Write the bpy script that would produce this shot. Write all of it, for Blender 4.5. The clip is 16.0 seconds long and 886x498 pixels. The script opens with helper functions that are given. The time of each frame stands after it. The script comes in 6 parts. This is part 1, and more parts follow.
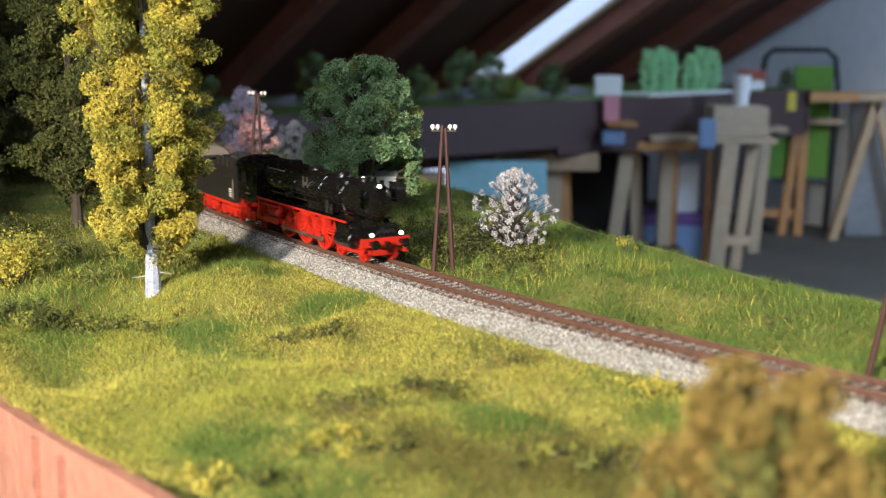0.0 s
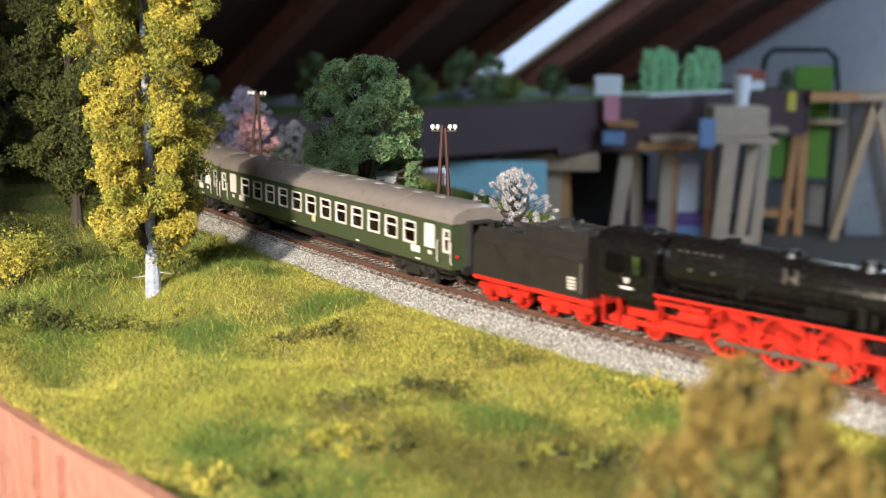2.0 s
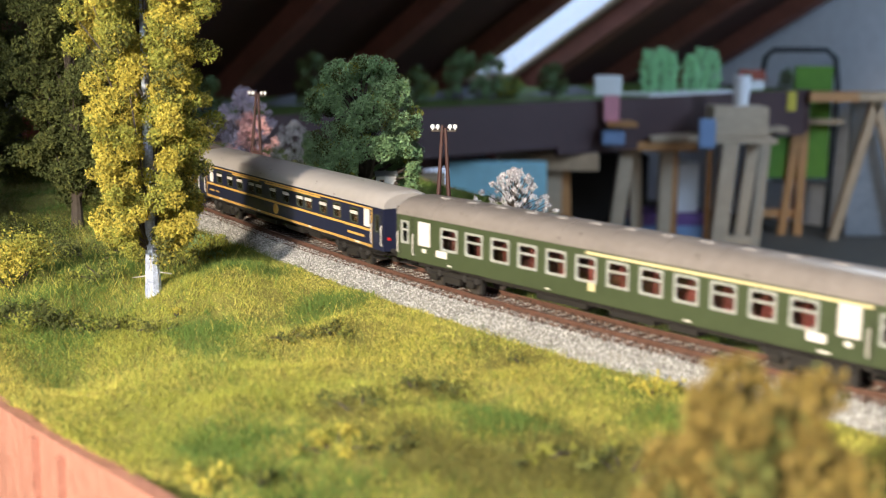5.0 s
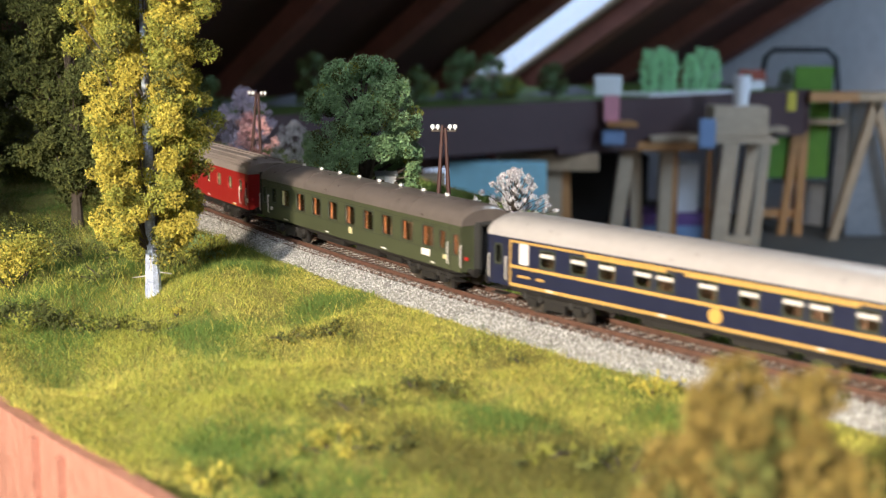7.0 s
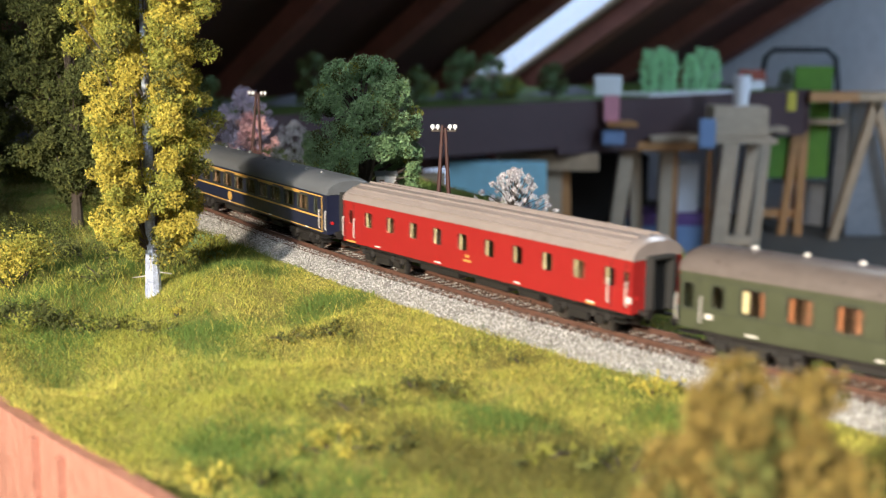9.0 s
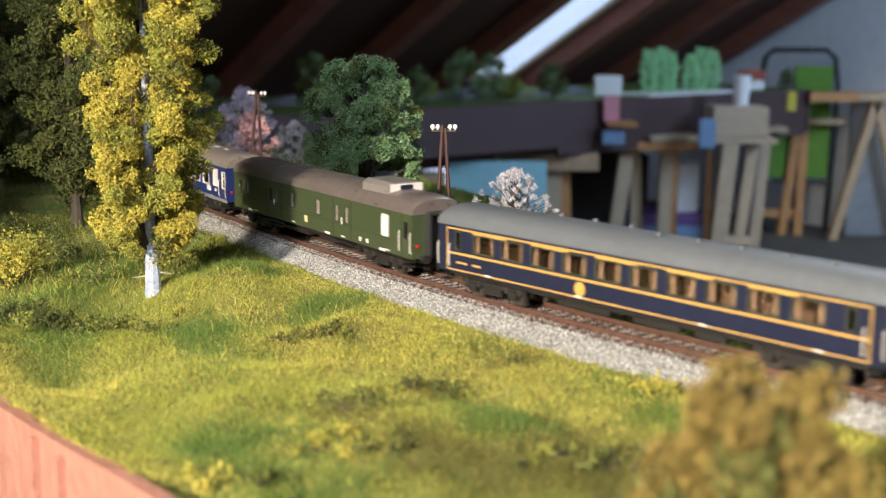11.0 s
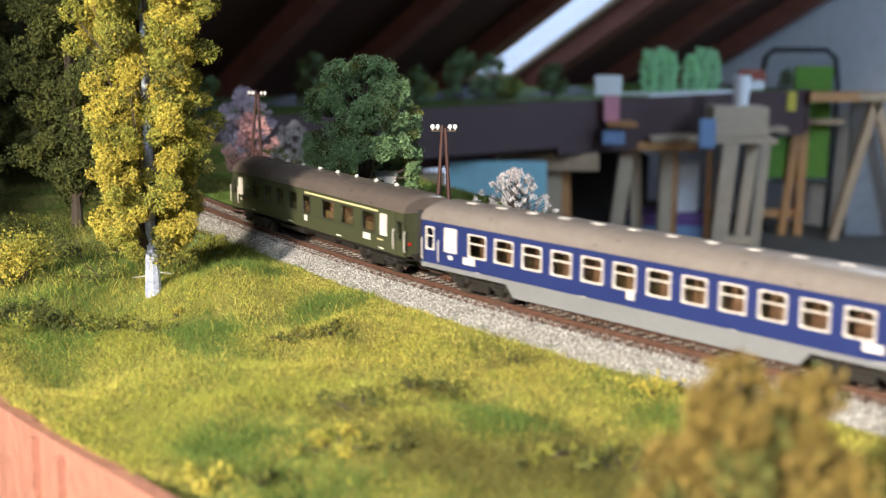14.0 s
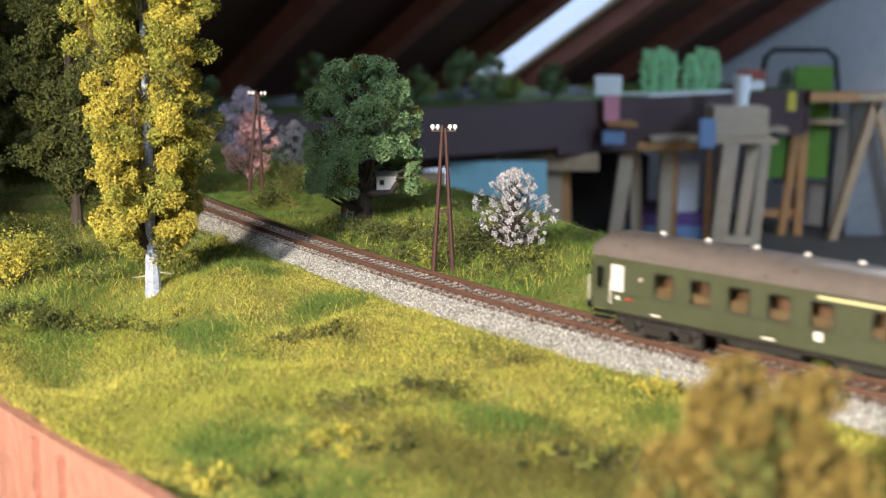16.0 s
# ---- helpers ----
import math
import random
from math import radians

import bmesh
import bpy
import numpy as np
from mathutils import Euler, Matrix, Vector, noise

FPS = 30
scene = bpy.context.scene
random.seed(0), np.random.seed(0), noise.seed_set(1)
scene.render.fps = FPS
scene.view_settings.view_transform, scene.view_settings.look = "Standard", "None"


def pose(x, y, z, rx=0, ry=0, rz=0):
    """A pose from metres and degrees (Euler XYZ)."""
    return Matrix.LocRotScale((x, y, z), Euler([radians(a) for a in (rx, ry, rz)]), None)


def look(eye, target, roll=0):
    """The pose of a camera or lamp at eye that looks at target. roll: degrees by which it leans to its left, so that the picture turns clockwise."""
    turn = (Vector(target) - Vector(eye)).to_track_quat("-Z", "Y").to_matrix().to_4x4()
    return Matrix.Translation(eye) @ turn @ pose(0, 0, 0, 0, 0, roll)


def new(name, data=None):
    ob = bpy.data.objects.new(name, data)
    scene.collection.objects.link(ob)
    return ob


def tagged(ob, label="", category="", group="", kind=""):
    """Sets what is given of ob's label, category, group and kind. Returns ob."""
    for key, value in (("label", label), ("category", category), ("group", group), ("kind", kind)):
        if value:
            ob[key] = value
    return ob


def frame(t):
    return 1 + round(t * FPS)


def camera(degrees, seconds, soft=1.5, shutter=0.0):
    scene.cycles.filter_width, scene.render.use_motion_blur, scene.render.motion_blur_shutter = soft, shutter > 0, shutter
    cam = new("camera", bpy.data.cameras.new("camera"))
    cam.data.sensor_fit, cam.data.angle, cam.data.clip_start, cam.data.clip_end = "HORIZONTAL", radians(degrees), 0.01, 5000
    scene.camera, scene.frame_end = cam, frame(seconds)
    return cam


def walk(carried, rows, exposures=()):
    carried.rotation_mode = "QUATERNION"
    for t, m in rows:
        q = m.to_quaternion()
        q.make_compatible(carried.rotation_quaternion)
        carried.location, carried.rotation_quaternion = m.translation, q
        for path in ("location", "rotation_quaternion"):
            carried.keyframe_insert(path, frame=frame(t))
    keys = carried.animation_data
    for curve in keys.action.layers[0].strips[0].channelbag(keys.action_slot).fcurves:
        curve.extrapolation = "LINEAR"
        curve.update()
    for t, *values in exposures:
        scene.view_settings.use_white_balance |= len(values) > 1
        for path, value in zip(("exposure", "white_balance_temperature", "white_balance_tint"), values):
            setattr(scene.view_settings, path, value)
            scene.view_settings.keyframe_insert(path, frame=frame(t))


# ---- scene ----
# ---- camera ----
EYE_Z = 1.20
RAIL_Z = 1.061
cam = camera(39.46, 16.0, soft=1.0, shutter=0.4)
cam.data.dof.use_dof = True
cam.data.dof.focus_distance = 0.78
cam.data.dof.aperture_fstop = 10.5
CAM_POSE = pose(0, 0, EYE_Z, 90 - 10.468, 0, 0) @ pose(0, 0, 0, 0, 0, 0.3)
walk(cam, [(0.0, CAM_POSE), (16.0, CAM_POSE)], exposures=[(0.0, -0.18), (16.0, -0.18)])

# ---- the room's axes: along the ridge and across it, turned against the camera ----
TURN = 38.1
ROOM = pose(0, 0, 0, 0, 0, TURN)
ROOF_AT, ROOF_SLOPE = 3.677, 0.52     # height of the slope over the room's origin, fall per metre
GABLE = 6.30


# ---- world and lamps ----
def make_world():
    w = bpy.data.worlds.new("sky")
    scene.world = w
    w.use_nodes = True
    nt = w.node_tree
    sky = nt.nodes.new("ShaderNodeTexSky")
    sky.sky_type, sky.sun_disc = "NISHITA", False
    sky.sun_elevation, sky.sun_rotation = radians(35), radians(200)
    bg = nt.nodes["Background"]
    nt.links.new(sky.outputs[0], bg.inputs[0])
    bg.inputs[1].default_value = 0.12


def area_lamp(name, m, sx, sy, power, colour):
    d = bpy.data.lights.new(name, "AREA")
    d.shape, d.size, d.size_y, d.energy, d.color = "RECTANGLE", sx, sy, power, colour
    ob = new(name, d)
    ob.matrix_world = m
    return ob


make_world()
# warm work lamp beside the layout
lamp = bpy.data.lights.new("work_lamp", "SPOT")
lamp.energy, lamp.color, lamp.shadow_soft_size = 470.0, (1.0, 0.87, 0.69), 0.05
lamp.spot_size, lamp.spot_blend = radians(30), 0.35
lamp_ob = new("work_lamp", lamp)
lamp_ob.matrix_world = look((-0.91, -1.14, 1.70), (0.13, 0.64, 1.08))
# cool fill lamps, added unseen: over the layout, behind the camera, over the far layout
area_lamp("window_light", ROOM @ pose(2.5, 1.275, 2.99, -27.5), 0.56, 0.95, 42.0, (0.74, 0.87, 1.0))
area_lamp("window_light", look((-0.3, -1.8, 2.9), (0.1, 1.2, 0.8)), 1.0, 1.4, 74.0, (0.86, 0.93, 1.0))
area_lamp("window_light", look((3.5, 3.2, 2.5), (2.8, 6.4, 1.2)), 0.9, 1.2, 125.0, (0.52, 0.72, 1.0))


# ---- materials ----
def mat(name, base, rough=0.6, metal=0.0, scale=40.0, var=0.25, bump=0.0, bump_scale=300.0, island=0.0, obj=0.0, emit=0.0, fine=8.0, spec=0.5, trans=0.0):
    m = bpy.data.materials.new(name)
    m.use_nodes = True
    nt = m.node_tree
    n, l = nt.nodes, nt.links
    p = n["Principled BSDF"]
    p.inputs["Roughness"].default_value = rough
    p.inputs["Metallic"].default_value = metal
    p.inputs["Specular IOR Level"].default_value = spec
    tc = n.new("ShaderNodeTexCoord")
    n1 = n.new("ShaderNodeTexNoise")
    n1.inputs["Scale"].default_value, n1.inputs["Detail"].default_value = scale, 5
    n2 = n.new("ShaderNodeTexNoise")
    n2.inputs["Scale"].default_value, n2.inputs["Detail"].default_value = scale * fine, 3
    for q in (n1, n2):
        l.new(tc.outputs["Object"], q.inputs["Vector"])
    add = n.new("ShaderNodeMath")
    add.operation = "ADD"
    l.new(n1.outputs["Fac"], add.inputs[0])
    l.new(n2.outputs["Fac"], add.inputs[1])
    last = add.outputs[0]
    total = 1.0
    for weight, node, out in ((island, "ShaderNodeNewGeometry", "Random Per Island"), (obj, "ShaderNodeObjectInfo", "Random")):
        if weight:
            g = n.new(node)
            k = n.new("ShaderNodeMath")
            k.operation = "MULTIPLY_ADD"
            l.new(g.outputs[out], k.inputs[0])
            k.inputs[1].default_value = weight
            l.new(last, k.inputs[2])
            last = k.outputs[0]
            total += weight / 2
    mr = n.new("ShaderNodeMapRange")
    mr.inputs["From Min"].default_value, mr.inputs["From Max"].default_value = total - 0.5 - (total - 1) * 0.8, total + 0.5 + (total - 1) * 0.8
    mr.inputs["To Min"].default_value, mr.inputs["To Max"].default_value = 1 - var, 1 + var
    l.new(last, mr.inputs["Value"])
    mul = n.new("ShaderNodeVectorMath")
    mul.operation = "SCALE"
    mul.inputs[0].default_value = base
    l.new(mr.outputs[0], mul.inputs["Scale"])
    l.new(mul.outputs[0], p.inputs["Base Color"])
    rr = n.new("ShaderNodeMapRange")
    rr.inputs["To Min"].default_value, rr.inputs["To Max"].default_value = max(rough - 0.12, 0.02), min(rough + 0.12, 1)
    l.new(n2.outputs["Fac"], rr.inputs["Value"])
    l.new(rr.outputs[0], p.inputs["Roughness"])
    if bump:
        b = n.new("ShaderNodeBump")
        n3 = n.new("ShaderNodeTexNoise")
        n3.inputs["Scale"].default_value = bump_scale
        l.new(tc.outputs["Object"], n3.inputs["Vector"])
        l.new(n3.outputs["Fac"], b.inputs["Height"])
        b.inputs["Strength"].default_value, b.inputs["Distance"].default_value = bump, 1.0 / bump_scale
        l.new(b.outputs[0], p.inputs["Normal"])
    if emit:
        p.inputs["Emission Color"].default_value = (*base, 1)
        p.inputs["Emission Strength"].default_value = emit
    if trans:
        p.inputs["Transmission Weight"].default_value = trans
    return m


M = {
    "wall": mat("plaster", (0.62, 0.64, 0.68), 0.9, scale=2, var=0.12, bump=0.2, bump_scale=80),
    "roof": mat("roof_board", (0.085, 0.034, 0.024), 0.75, scale=3, var=0.4, bump=0.2, bump_scale=60),
    "rafter": mat("rafter_wood", (0.20, 0.068, 0.045), 0.7, scale=5, var=0.4, bump=0.2, bump_scale=60),
    "floor": mat("floor_screed", (0.11, 0.10, 0.085), 0.85, scale=3, var=0.25, bump=0.1),
    # one brown board paint twice: a lit copy near, a shaded copy far
    "board": mat("brown_paint", (0.42, 0.20, 0.15), 0.5, scale=8, var=0.2, bump=0.25, bump_scale=120),
    "board_far": mat("shaded_dark_brown", (0.062, 0.034, 0.036), 0.55, scale=4, var=0.2, bump=0.2, bump_scale=60),
    "ground": mat("turf", (0.20, 0.19, 0.045), 0.95, scale=60, var=0.5, bump=0.6, bump_scale=900),
    "ballast": mat("ballast_bed", (0.28, 0.27, 0.25), 0.95, scale=200, var=0.4, bump=0.8, bump_scale=900),
    "stone": mat("ballast_stone", (0.37, 0.365, 0.36), 0.9, scale=100, var=0.85, island=2.2),
    "stone_rust": mat("rusty_ballast_stone", (0.19, 0.135, 0.11), 0.9, scale=100, var=0.95, island=2.4),
    "rail_side": mat("rusty_rail", (0.125, 0.062, 0.043), 0.65, metal=0.2, scale=150, var=0.35, bump=0.2, bump_scale=1500),
    "rail_top": mat("rail_head", (0.42, 0.30, 0.24), 0.35, metal=0.9, scale=100, var=0.2),
    "sleeper": mat("sleeper_brown", (0.085, 0.045, 0.032), 0.8, scale=200, var=0.35, obj=0.8, bump=0.3, bump_scale=2500),
    "grass_y": mat("grass_straw", (0.54, 0.46, 0.10), 0.8, scale=90, var=0.75, island=2.2),
    "grass_l": mat("grass_light", (0.36, 0.37, 0.06), 0.8, scale=25, var=0.35, island=1.2),
    "grass_g": mat("grass_green", (0.105, 0.175, 0.03), 0.8, scale=25, var=0.4, island=1.2),
    "grass_b": mat("grass_olive", (0.135, 0.125, 0.027), 0.85, scale=25, var=0.4, island=1.2),
    "leaf_y": mat("foam_yellow", (0.47, 0.39, 0.06), 0.85, scale=60, var=0.45, island=0.8),
    "leaf_yg": mat("foam_yellow_green", (0.26, 0.27, 0.045), 0.85, scale=60, var=0.4, island=1.2),
    "leaf_m": mat("foam_olive", (0.125, 0.135, 0.032), 0.9, scale=60, var=0.45, island=1.2),
    "leaf_d": mat("foam_dark_green", (0.066, 0.080, 0.018), 0.9, scale=60, var=0.4, island=1.2),
    "leaf_g": mat("foam_green", (0.20, 0.33, 0.155), 0.5, scale=60, var=0.4, island=1.2),
    "leaf_o": mat("foam_ochre", (0.20, 0.14, 0.032), 0.9, scale=40, var=0.5, island=1.0),
    "leaf_w": mat("blossom_white", (0.52, 0.51, 0.55), 0.8, scale=90, var=0.65, island=1.2),
    "leaf_p": mat("blossom_pink", (0.85, 0.50, 0.50), 0.8, scale=60, var=0.3, island=1.0),
    "leaf_v": mat("blossom_lavender", (0.50, 0.46, 0.62), 0.85, scale=60, var=0.3, island=1.0),
    # foliage green brightened by hand for the roof window's light on it
    "leaf_lit": mat("foam_skylit_green", (0.42, 0.76, 0.42), 0.85, scale=20, var=0.4, island=1.0),
    "bark": mat("bark_dark", (0.07, 0.055, 0.045), 0.9, scale=200, var=0.4, bump=0.5, bump_scale=1200),
    "birch": mat("birch_bark", (0.46, 0.44, 0.42), 0.8, scale=260, var=0.75, bump=0.4, bump_scale=700),
    "bark_blue": mat("blue_grey_bark", (0.40, 0.45, 0.60), 0.6, scale=150, var=0.8, bump=0.3, bump_scale=700),
    "pole": mat("pole_wood", (0.055, 0.022, 0.020), 0.6, scale=200, var=0.3),
    "porcelain": mat("porcelain", (0.8, 0.8, 0.8), 0.25, var=0.05),
    "timber": mat("raw_timber", (0.42, 0.30, 0.19), 0.7, scale=6, var=0.25, bump=0.1),
    "timber_o": mat("orange_timber", (0.42, 0.21, 0.08), 0.6, scale=6, var=0.25, bump=0.1),
    "timber_g": mat("grey_timber", (0.42, 0.33, 0.235), 0.75, scale=6, var=0.2, bump=0.1),
    "white": mat("white_card", (0.75, 0.76, 0.78), 0.6, scale=10, var=0.08),
    "black": mat("black_plastic", (0.012, 0.012, 0.013), 0.45, var=0.2),
    "dark_tube": mat("dark_tube", (0.03, 0.035, 0.04), 0.4, metal=0.5, var=0.2),
    "green_cloth": mat("green_cloth", (0.10, 0.22, 0.03), 0.9, scale=12, var=0.25, bump=0.2),
    "blue_sheet": mat("pale_blue_sheet", (0.30, 0.60, 0.72), 0.6, scale=5, var=0.12),
    "blue_box": mat("blue_carton", (0.16, 0.25, 0.42), 0.6, scale=8, var=0.2),
    "purple_box": mat("purple_carton", (0.12, 0.06, 0.20), 0.6, scale=8, var=0.2),
    "pink_box": mat("pink_carton", (0.62, 0.26, 0.32), 0.6, scale=8, var=0.2),
    "grey_card": mat("grey_card", (0.22, 0.24, 0.27), 0.8, scale=8, var=0.3),
    "red_roof": mat("red_roof_tile", (0.35, 0.10, 0.07), 0.7, scale=30, var=0.3),
    "glass": mat("pane_glass", (0.9, 0.95, 0.95), 0.06, scale=10, var=0.02, trans=1.0),
    "sky_pane": mat("bright_sky_beyond", (0.62, 0.74, 1.0), 0.9, scale=2.6, var=0.5, emit=1.6),
}


# ---- mesh tools ----
class Shape:
    def __init__(self):
        self.v, self.f, self.m = [], [], []

    def add(self, verts, faces, mi=0):
        o = len(self.v)
        self.v += [tuple(p) for p in verts]
        self.f += [tuple(i + o for i in q) for q in faces]
        self.m += [mi] * len(faces)
        return self

    def box(self, x0, x1, y0, y1, z0, z1, mi=0, m=None, c=0.0):
        if c:
            vs, fs = [], []
            for z, e in ((z0, c), (z0 + c, 0), (z1 - c, 0), (z1, c)):
                vs += [(x0 + e, y0 + e, z), (x1 - e, y0 + e, z), (x1 - e, y1 - e, z), (x0 + e, y1 - e, z)]
            fs.append((3, 2, 1, 0))
            for k in range(3):
                for i in range(4):
                    fs.append((4 * k + i, 4 * k + (i + 1) % 4, 4 * k + 4 + (i + 1) % 4, 4 * k + 4 + i))
            fs.append((12, 13, 14, 15))
        else:
            vs = [(x, y, z) for z in (z0, z1) for x, y in ((x0, y0), (x1, y0), (x1, y1), (x0, y1))]
            fs = [(3, 2, 1, 0), (4, 5, 6, 7), (0, 1, 5, 4), (1, 2, 6, 5), (2, 3, 7, 6), (3, 0, 4, 7)]
        if m is not None:
            vs = [m @ Vector(p) for p in vs]
        return self.add(vs, fs, mi)

    def tube(self, pts, radii, n=8, mi=0, cap=True):
        pts = [Vector(p) for p in pts]
        vs, fs = [], []
        for i, p in enumerate(pts):
            a, b = pts[max(i - 1, 0)], pts[min(i + 1, len(pts) - 1)]
            t = (b - a).normalized()
            s = t.orthogonal().normalized() if i == 0 else (s - t * s.dot(t)).normalized()
            q = t.cross(s)
            r = radii[i] if hasattr(radii, "__len__") else radii
            vs += [p + (s * math.cos(2 * math.pi * k / n) + q * math.sin(2 * math.pi * k / n)) * r for k in range(n)]
        for i in range(len(pts) - 1):
            fs += [(i * n + k, i * n + (k + 1) % n, (i + 1) * n + (k + 1) % n, (i + 1) * n + k) for k in range(n)]
        if cap:
            fs += [tuple(range(n - 1, -1, -1)), tuple((len(pts) - 1) * n + k for k in range(n))]
        return self.add(vs, fs, mi)

    def prism(self, profile, x0, x1, mi=0, cap=True):
        """profile: (y, z) points, run along x."""
        n = len(profile)
        vs = [(x0, y, z) for y, z in profile] + [(x1, y, z) for y, z in profile]
        fs = [(k, (k + 1) % n, n + (k + 1) % n, n + k) for k in range(n)]
        if cap:
            fs += [tuple(range(n - 1, -1, -1)), tuple(range(n, 2 * n))]
        return self.add(vs, fs, mi)

    def disc(self, c, r, h, axis="y", n=16, mi=0):
        a = {"x": Vector((1, 0, 0)), "y": Vector((0, 1, 0)), "z": Vector((0, 0, 1))}[axis]
        c = Vector(c)
        return self.tube([c - a * h / 2, c + a * h / 2], r, n, mi)

    def mesh(self, name, mats, smooth=False):
        me = bpy.data.meshes.new(name)
        me.from_pydata(self.v, [], self.f)
        for q in mats if isinstance(mats, (list, tuple)) else [mats]:
            me.materials.append(q)
        if any(self.m):
            me.polygons.foreach_set("material_index", self.m)
        if smooth:
            me.polygons.foreach_set("use_smooth", [True] * len(me.polygons))
            me.set_sharp_from_angle(angle=radians(38))
        me.update()
        return me


def part(name, shape, material, parent, label="", smooth=False, m=None):
    me = shape.mesh(name, material, smooth) if isinstance(shape, Shape) else shape
    ob = new(name, me)
    ob.parent = parent
    if m is not None:
        ob.matrix_basis = m
    if label:
        ob["label"] = label
    return ob


def thing(name, label, category, group="", m=None, shape=None, material=None, smooth=False, kind=""):
    ob = new(name, shape.mesh(name, material, smooth) if shape else None)
    if m is not None:
        ob.matrix_basis = m
    return tagged(ob, label, category, group, kind)


def np_mesh(name, verts, faces, mats, index=None):
    """A mesh from arrays; all faces have the same count of corners."""
    me = bpy.data.meshes.new(name)
    n, k = faces.shape
    me.vertices.add(len(verts))
    me.vertices.foreach_set("co", verts.astype(np.float32).ravel())
    me.loops.add(n * k)
    me.loops.foreach_set("vertex_index", faces.astype(np.int32).ravel())
    me.polygons.add(n)
    me.polygons.foreach_set("loop_start", np.arange(0, n * k, k, dtype=np.int32))
    for q in mats:
        me.materials.append(q)
    if index is not None:
        me.polygons.foreach_set("material_index", index.astype(np.int32))
    me.update(calc_edges=True)
    return me


# ---- the track's line, by arc length ----
TX, TY, TH, K0, K1, K2 = 0.03432, 0.61547, -0.91977, 0.41391, 0.0843, -1.83768
S_LO, S_HI, BEND = -1.0, 0.32, 0.28
_sg = np.linspace(-3.6, 3.6, 3601)
_th = TH + K0 * np.clip(_sg, S_LO, S_HI) + K1 * np.clip(_sg, S_LO, S_HI) ** 2 / 2 + K2 * np.clip(_sg, S_LO, S_HI) ** 3 / 3
_th += BEND * np.clip(_sg + 0.05, 0, S_HI + 0.05)
_ds = _sg[1] - _sg[0]
_mid = (_th[1:] + _th[:-1]) / 2
_cx = np.concatenate([[0], np.cumsum(np.cos(_mid) * _ds)])
_cy = np.concatenate([[0], np.cumsum(np.sin(_mid) * _ds)])
_cx += TX - _cx[1800]
_cy += TY - _cy[1800]


def line(s, n=0.0):
    """The point at arc length s, n metres to the far side of the track."""
    th = np.interp(s, _sg, _th)
    return np.interp(s, _sg, _cx) - np.sin(th) * n, np.interp(s, _sg, _cy) + np.cos(th) * n


def train_s(t):
    return 0.1807 * t + 0.00024 * t * t - 0.0000045 * t ** 3


def vnoise(x, y, scale, seed=0):
    """Smooth value noise on arrays."""
    r = np.random.RandomState(seed).rand(64, 64)
    u, v = np.asarray(x) * scale + 17.3, np.asarray(y) * scale + 9.1
    iu, iv = np.floor(u).astype(int), np.floor(v).astype(int)
    fu, fv = u - iu, v - iv
    fu, fv = fu * fu * (3 - 2 * fu), fv * fv * (3 - 2 * fv)
    g = lambda a, b: r[a % 64, b % 64]
    return (g(iu, iv) * (1 - fu) + g(iu + 1, iv) * fu) * (1 - fv) + (g(iu, iv + 1) * (1 - fu) + g(iu + 1, iv + 1) * fu) * fv


def near_width(s):
    return 0.234 + 0.30 * np.clip((-0.32 - s) / 0.4, 0, 1)


def far_width(s):
    s = np.clip(np.asarray(s, float), -0.6, 0.40)
    return 0.210 - 0.13 * s - 0.22 * np.clip(s, 0, 1) ** 2




def ground_z(s, n):
    """Height of the turf under the grass, along s and n (n below 0: the near side)."""
    s, n = np.asarray(s, float), np.asarray(n, float)
    a = np.abs(n)
    bank = np.interp(a, [0, 0.018, 0.026, 0.05, 0.6], [-0.009, -0.009, -0.0112, -0.0125, -0.0135])
    k = np.clip((a - 0.022) / 0.05, 0, 1) * np.where(n > 0, 1 - 0.8 * np.clip((a - 0.09) / 0.08, 0, 1), 1)
    h = (vnoise(s, n, 14, 1) - 0.5) * 0.018 + (vnoise(s, n, 36, 2) - 0.5) * 0.009
    side = np.where(n < 0, -0.012 * np.clip((a - 0.05) / 0.15, 0, 1), 0.004 * np.clip((a - 0.04) / 0.08, 0, 1) - 0.008 * np.clip((a - 0.15) / 0.05, 0, 1))
    return RAIL_Z + bank + k * h + np.clip((a - 0.022) / 0.05, 0, 1) * side


def on_ground(s, n):
    x, y = line(s, n)
    return Vector((float(x), float(y), float(ground_z(s, n))))


def locate(x, y):
    """(s, n) of a point of the plan."""
    i = int(np.argmin((_cx - x) ** 2 + (_cy - y) ** 2))
    th = _th[i]
    return float(_sg[i]), float(-math.sin(th) * (x - _cx[i]) + math.cos(th) * (y - _cy[i]))


# ---- the attic ----
def roof_z(u):
    return ROOF_AT - ROOF_SLOPE * u


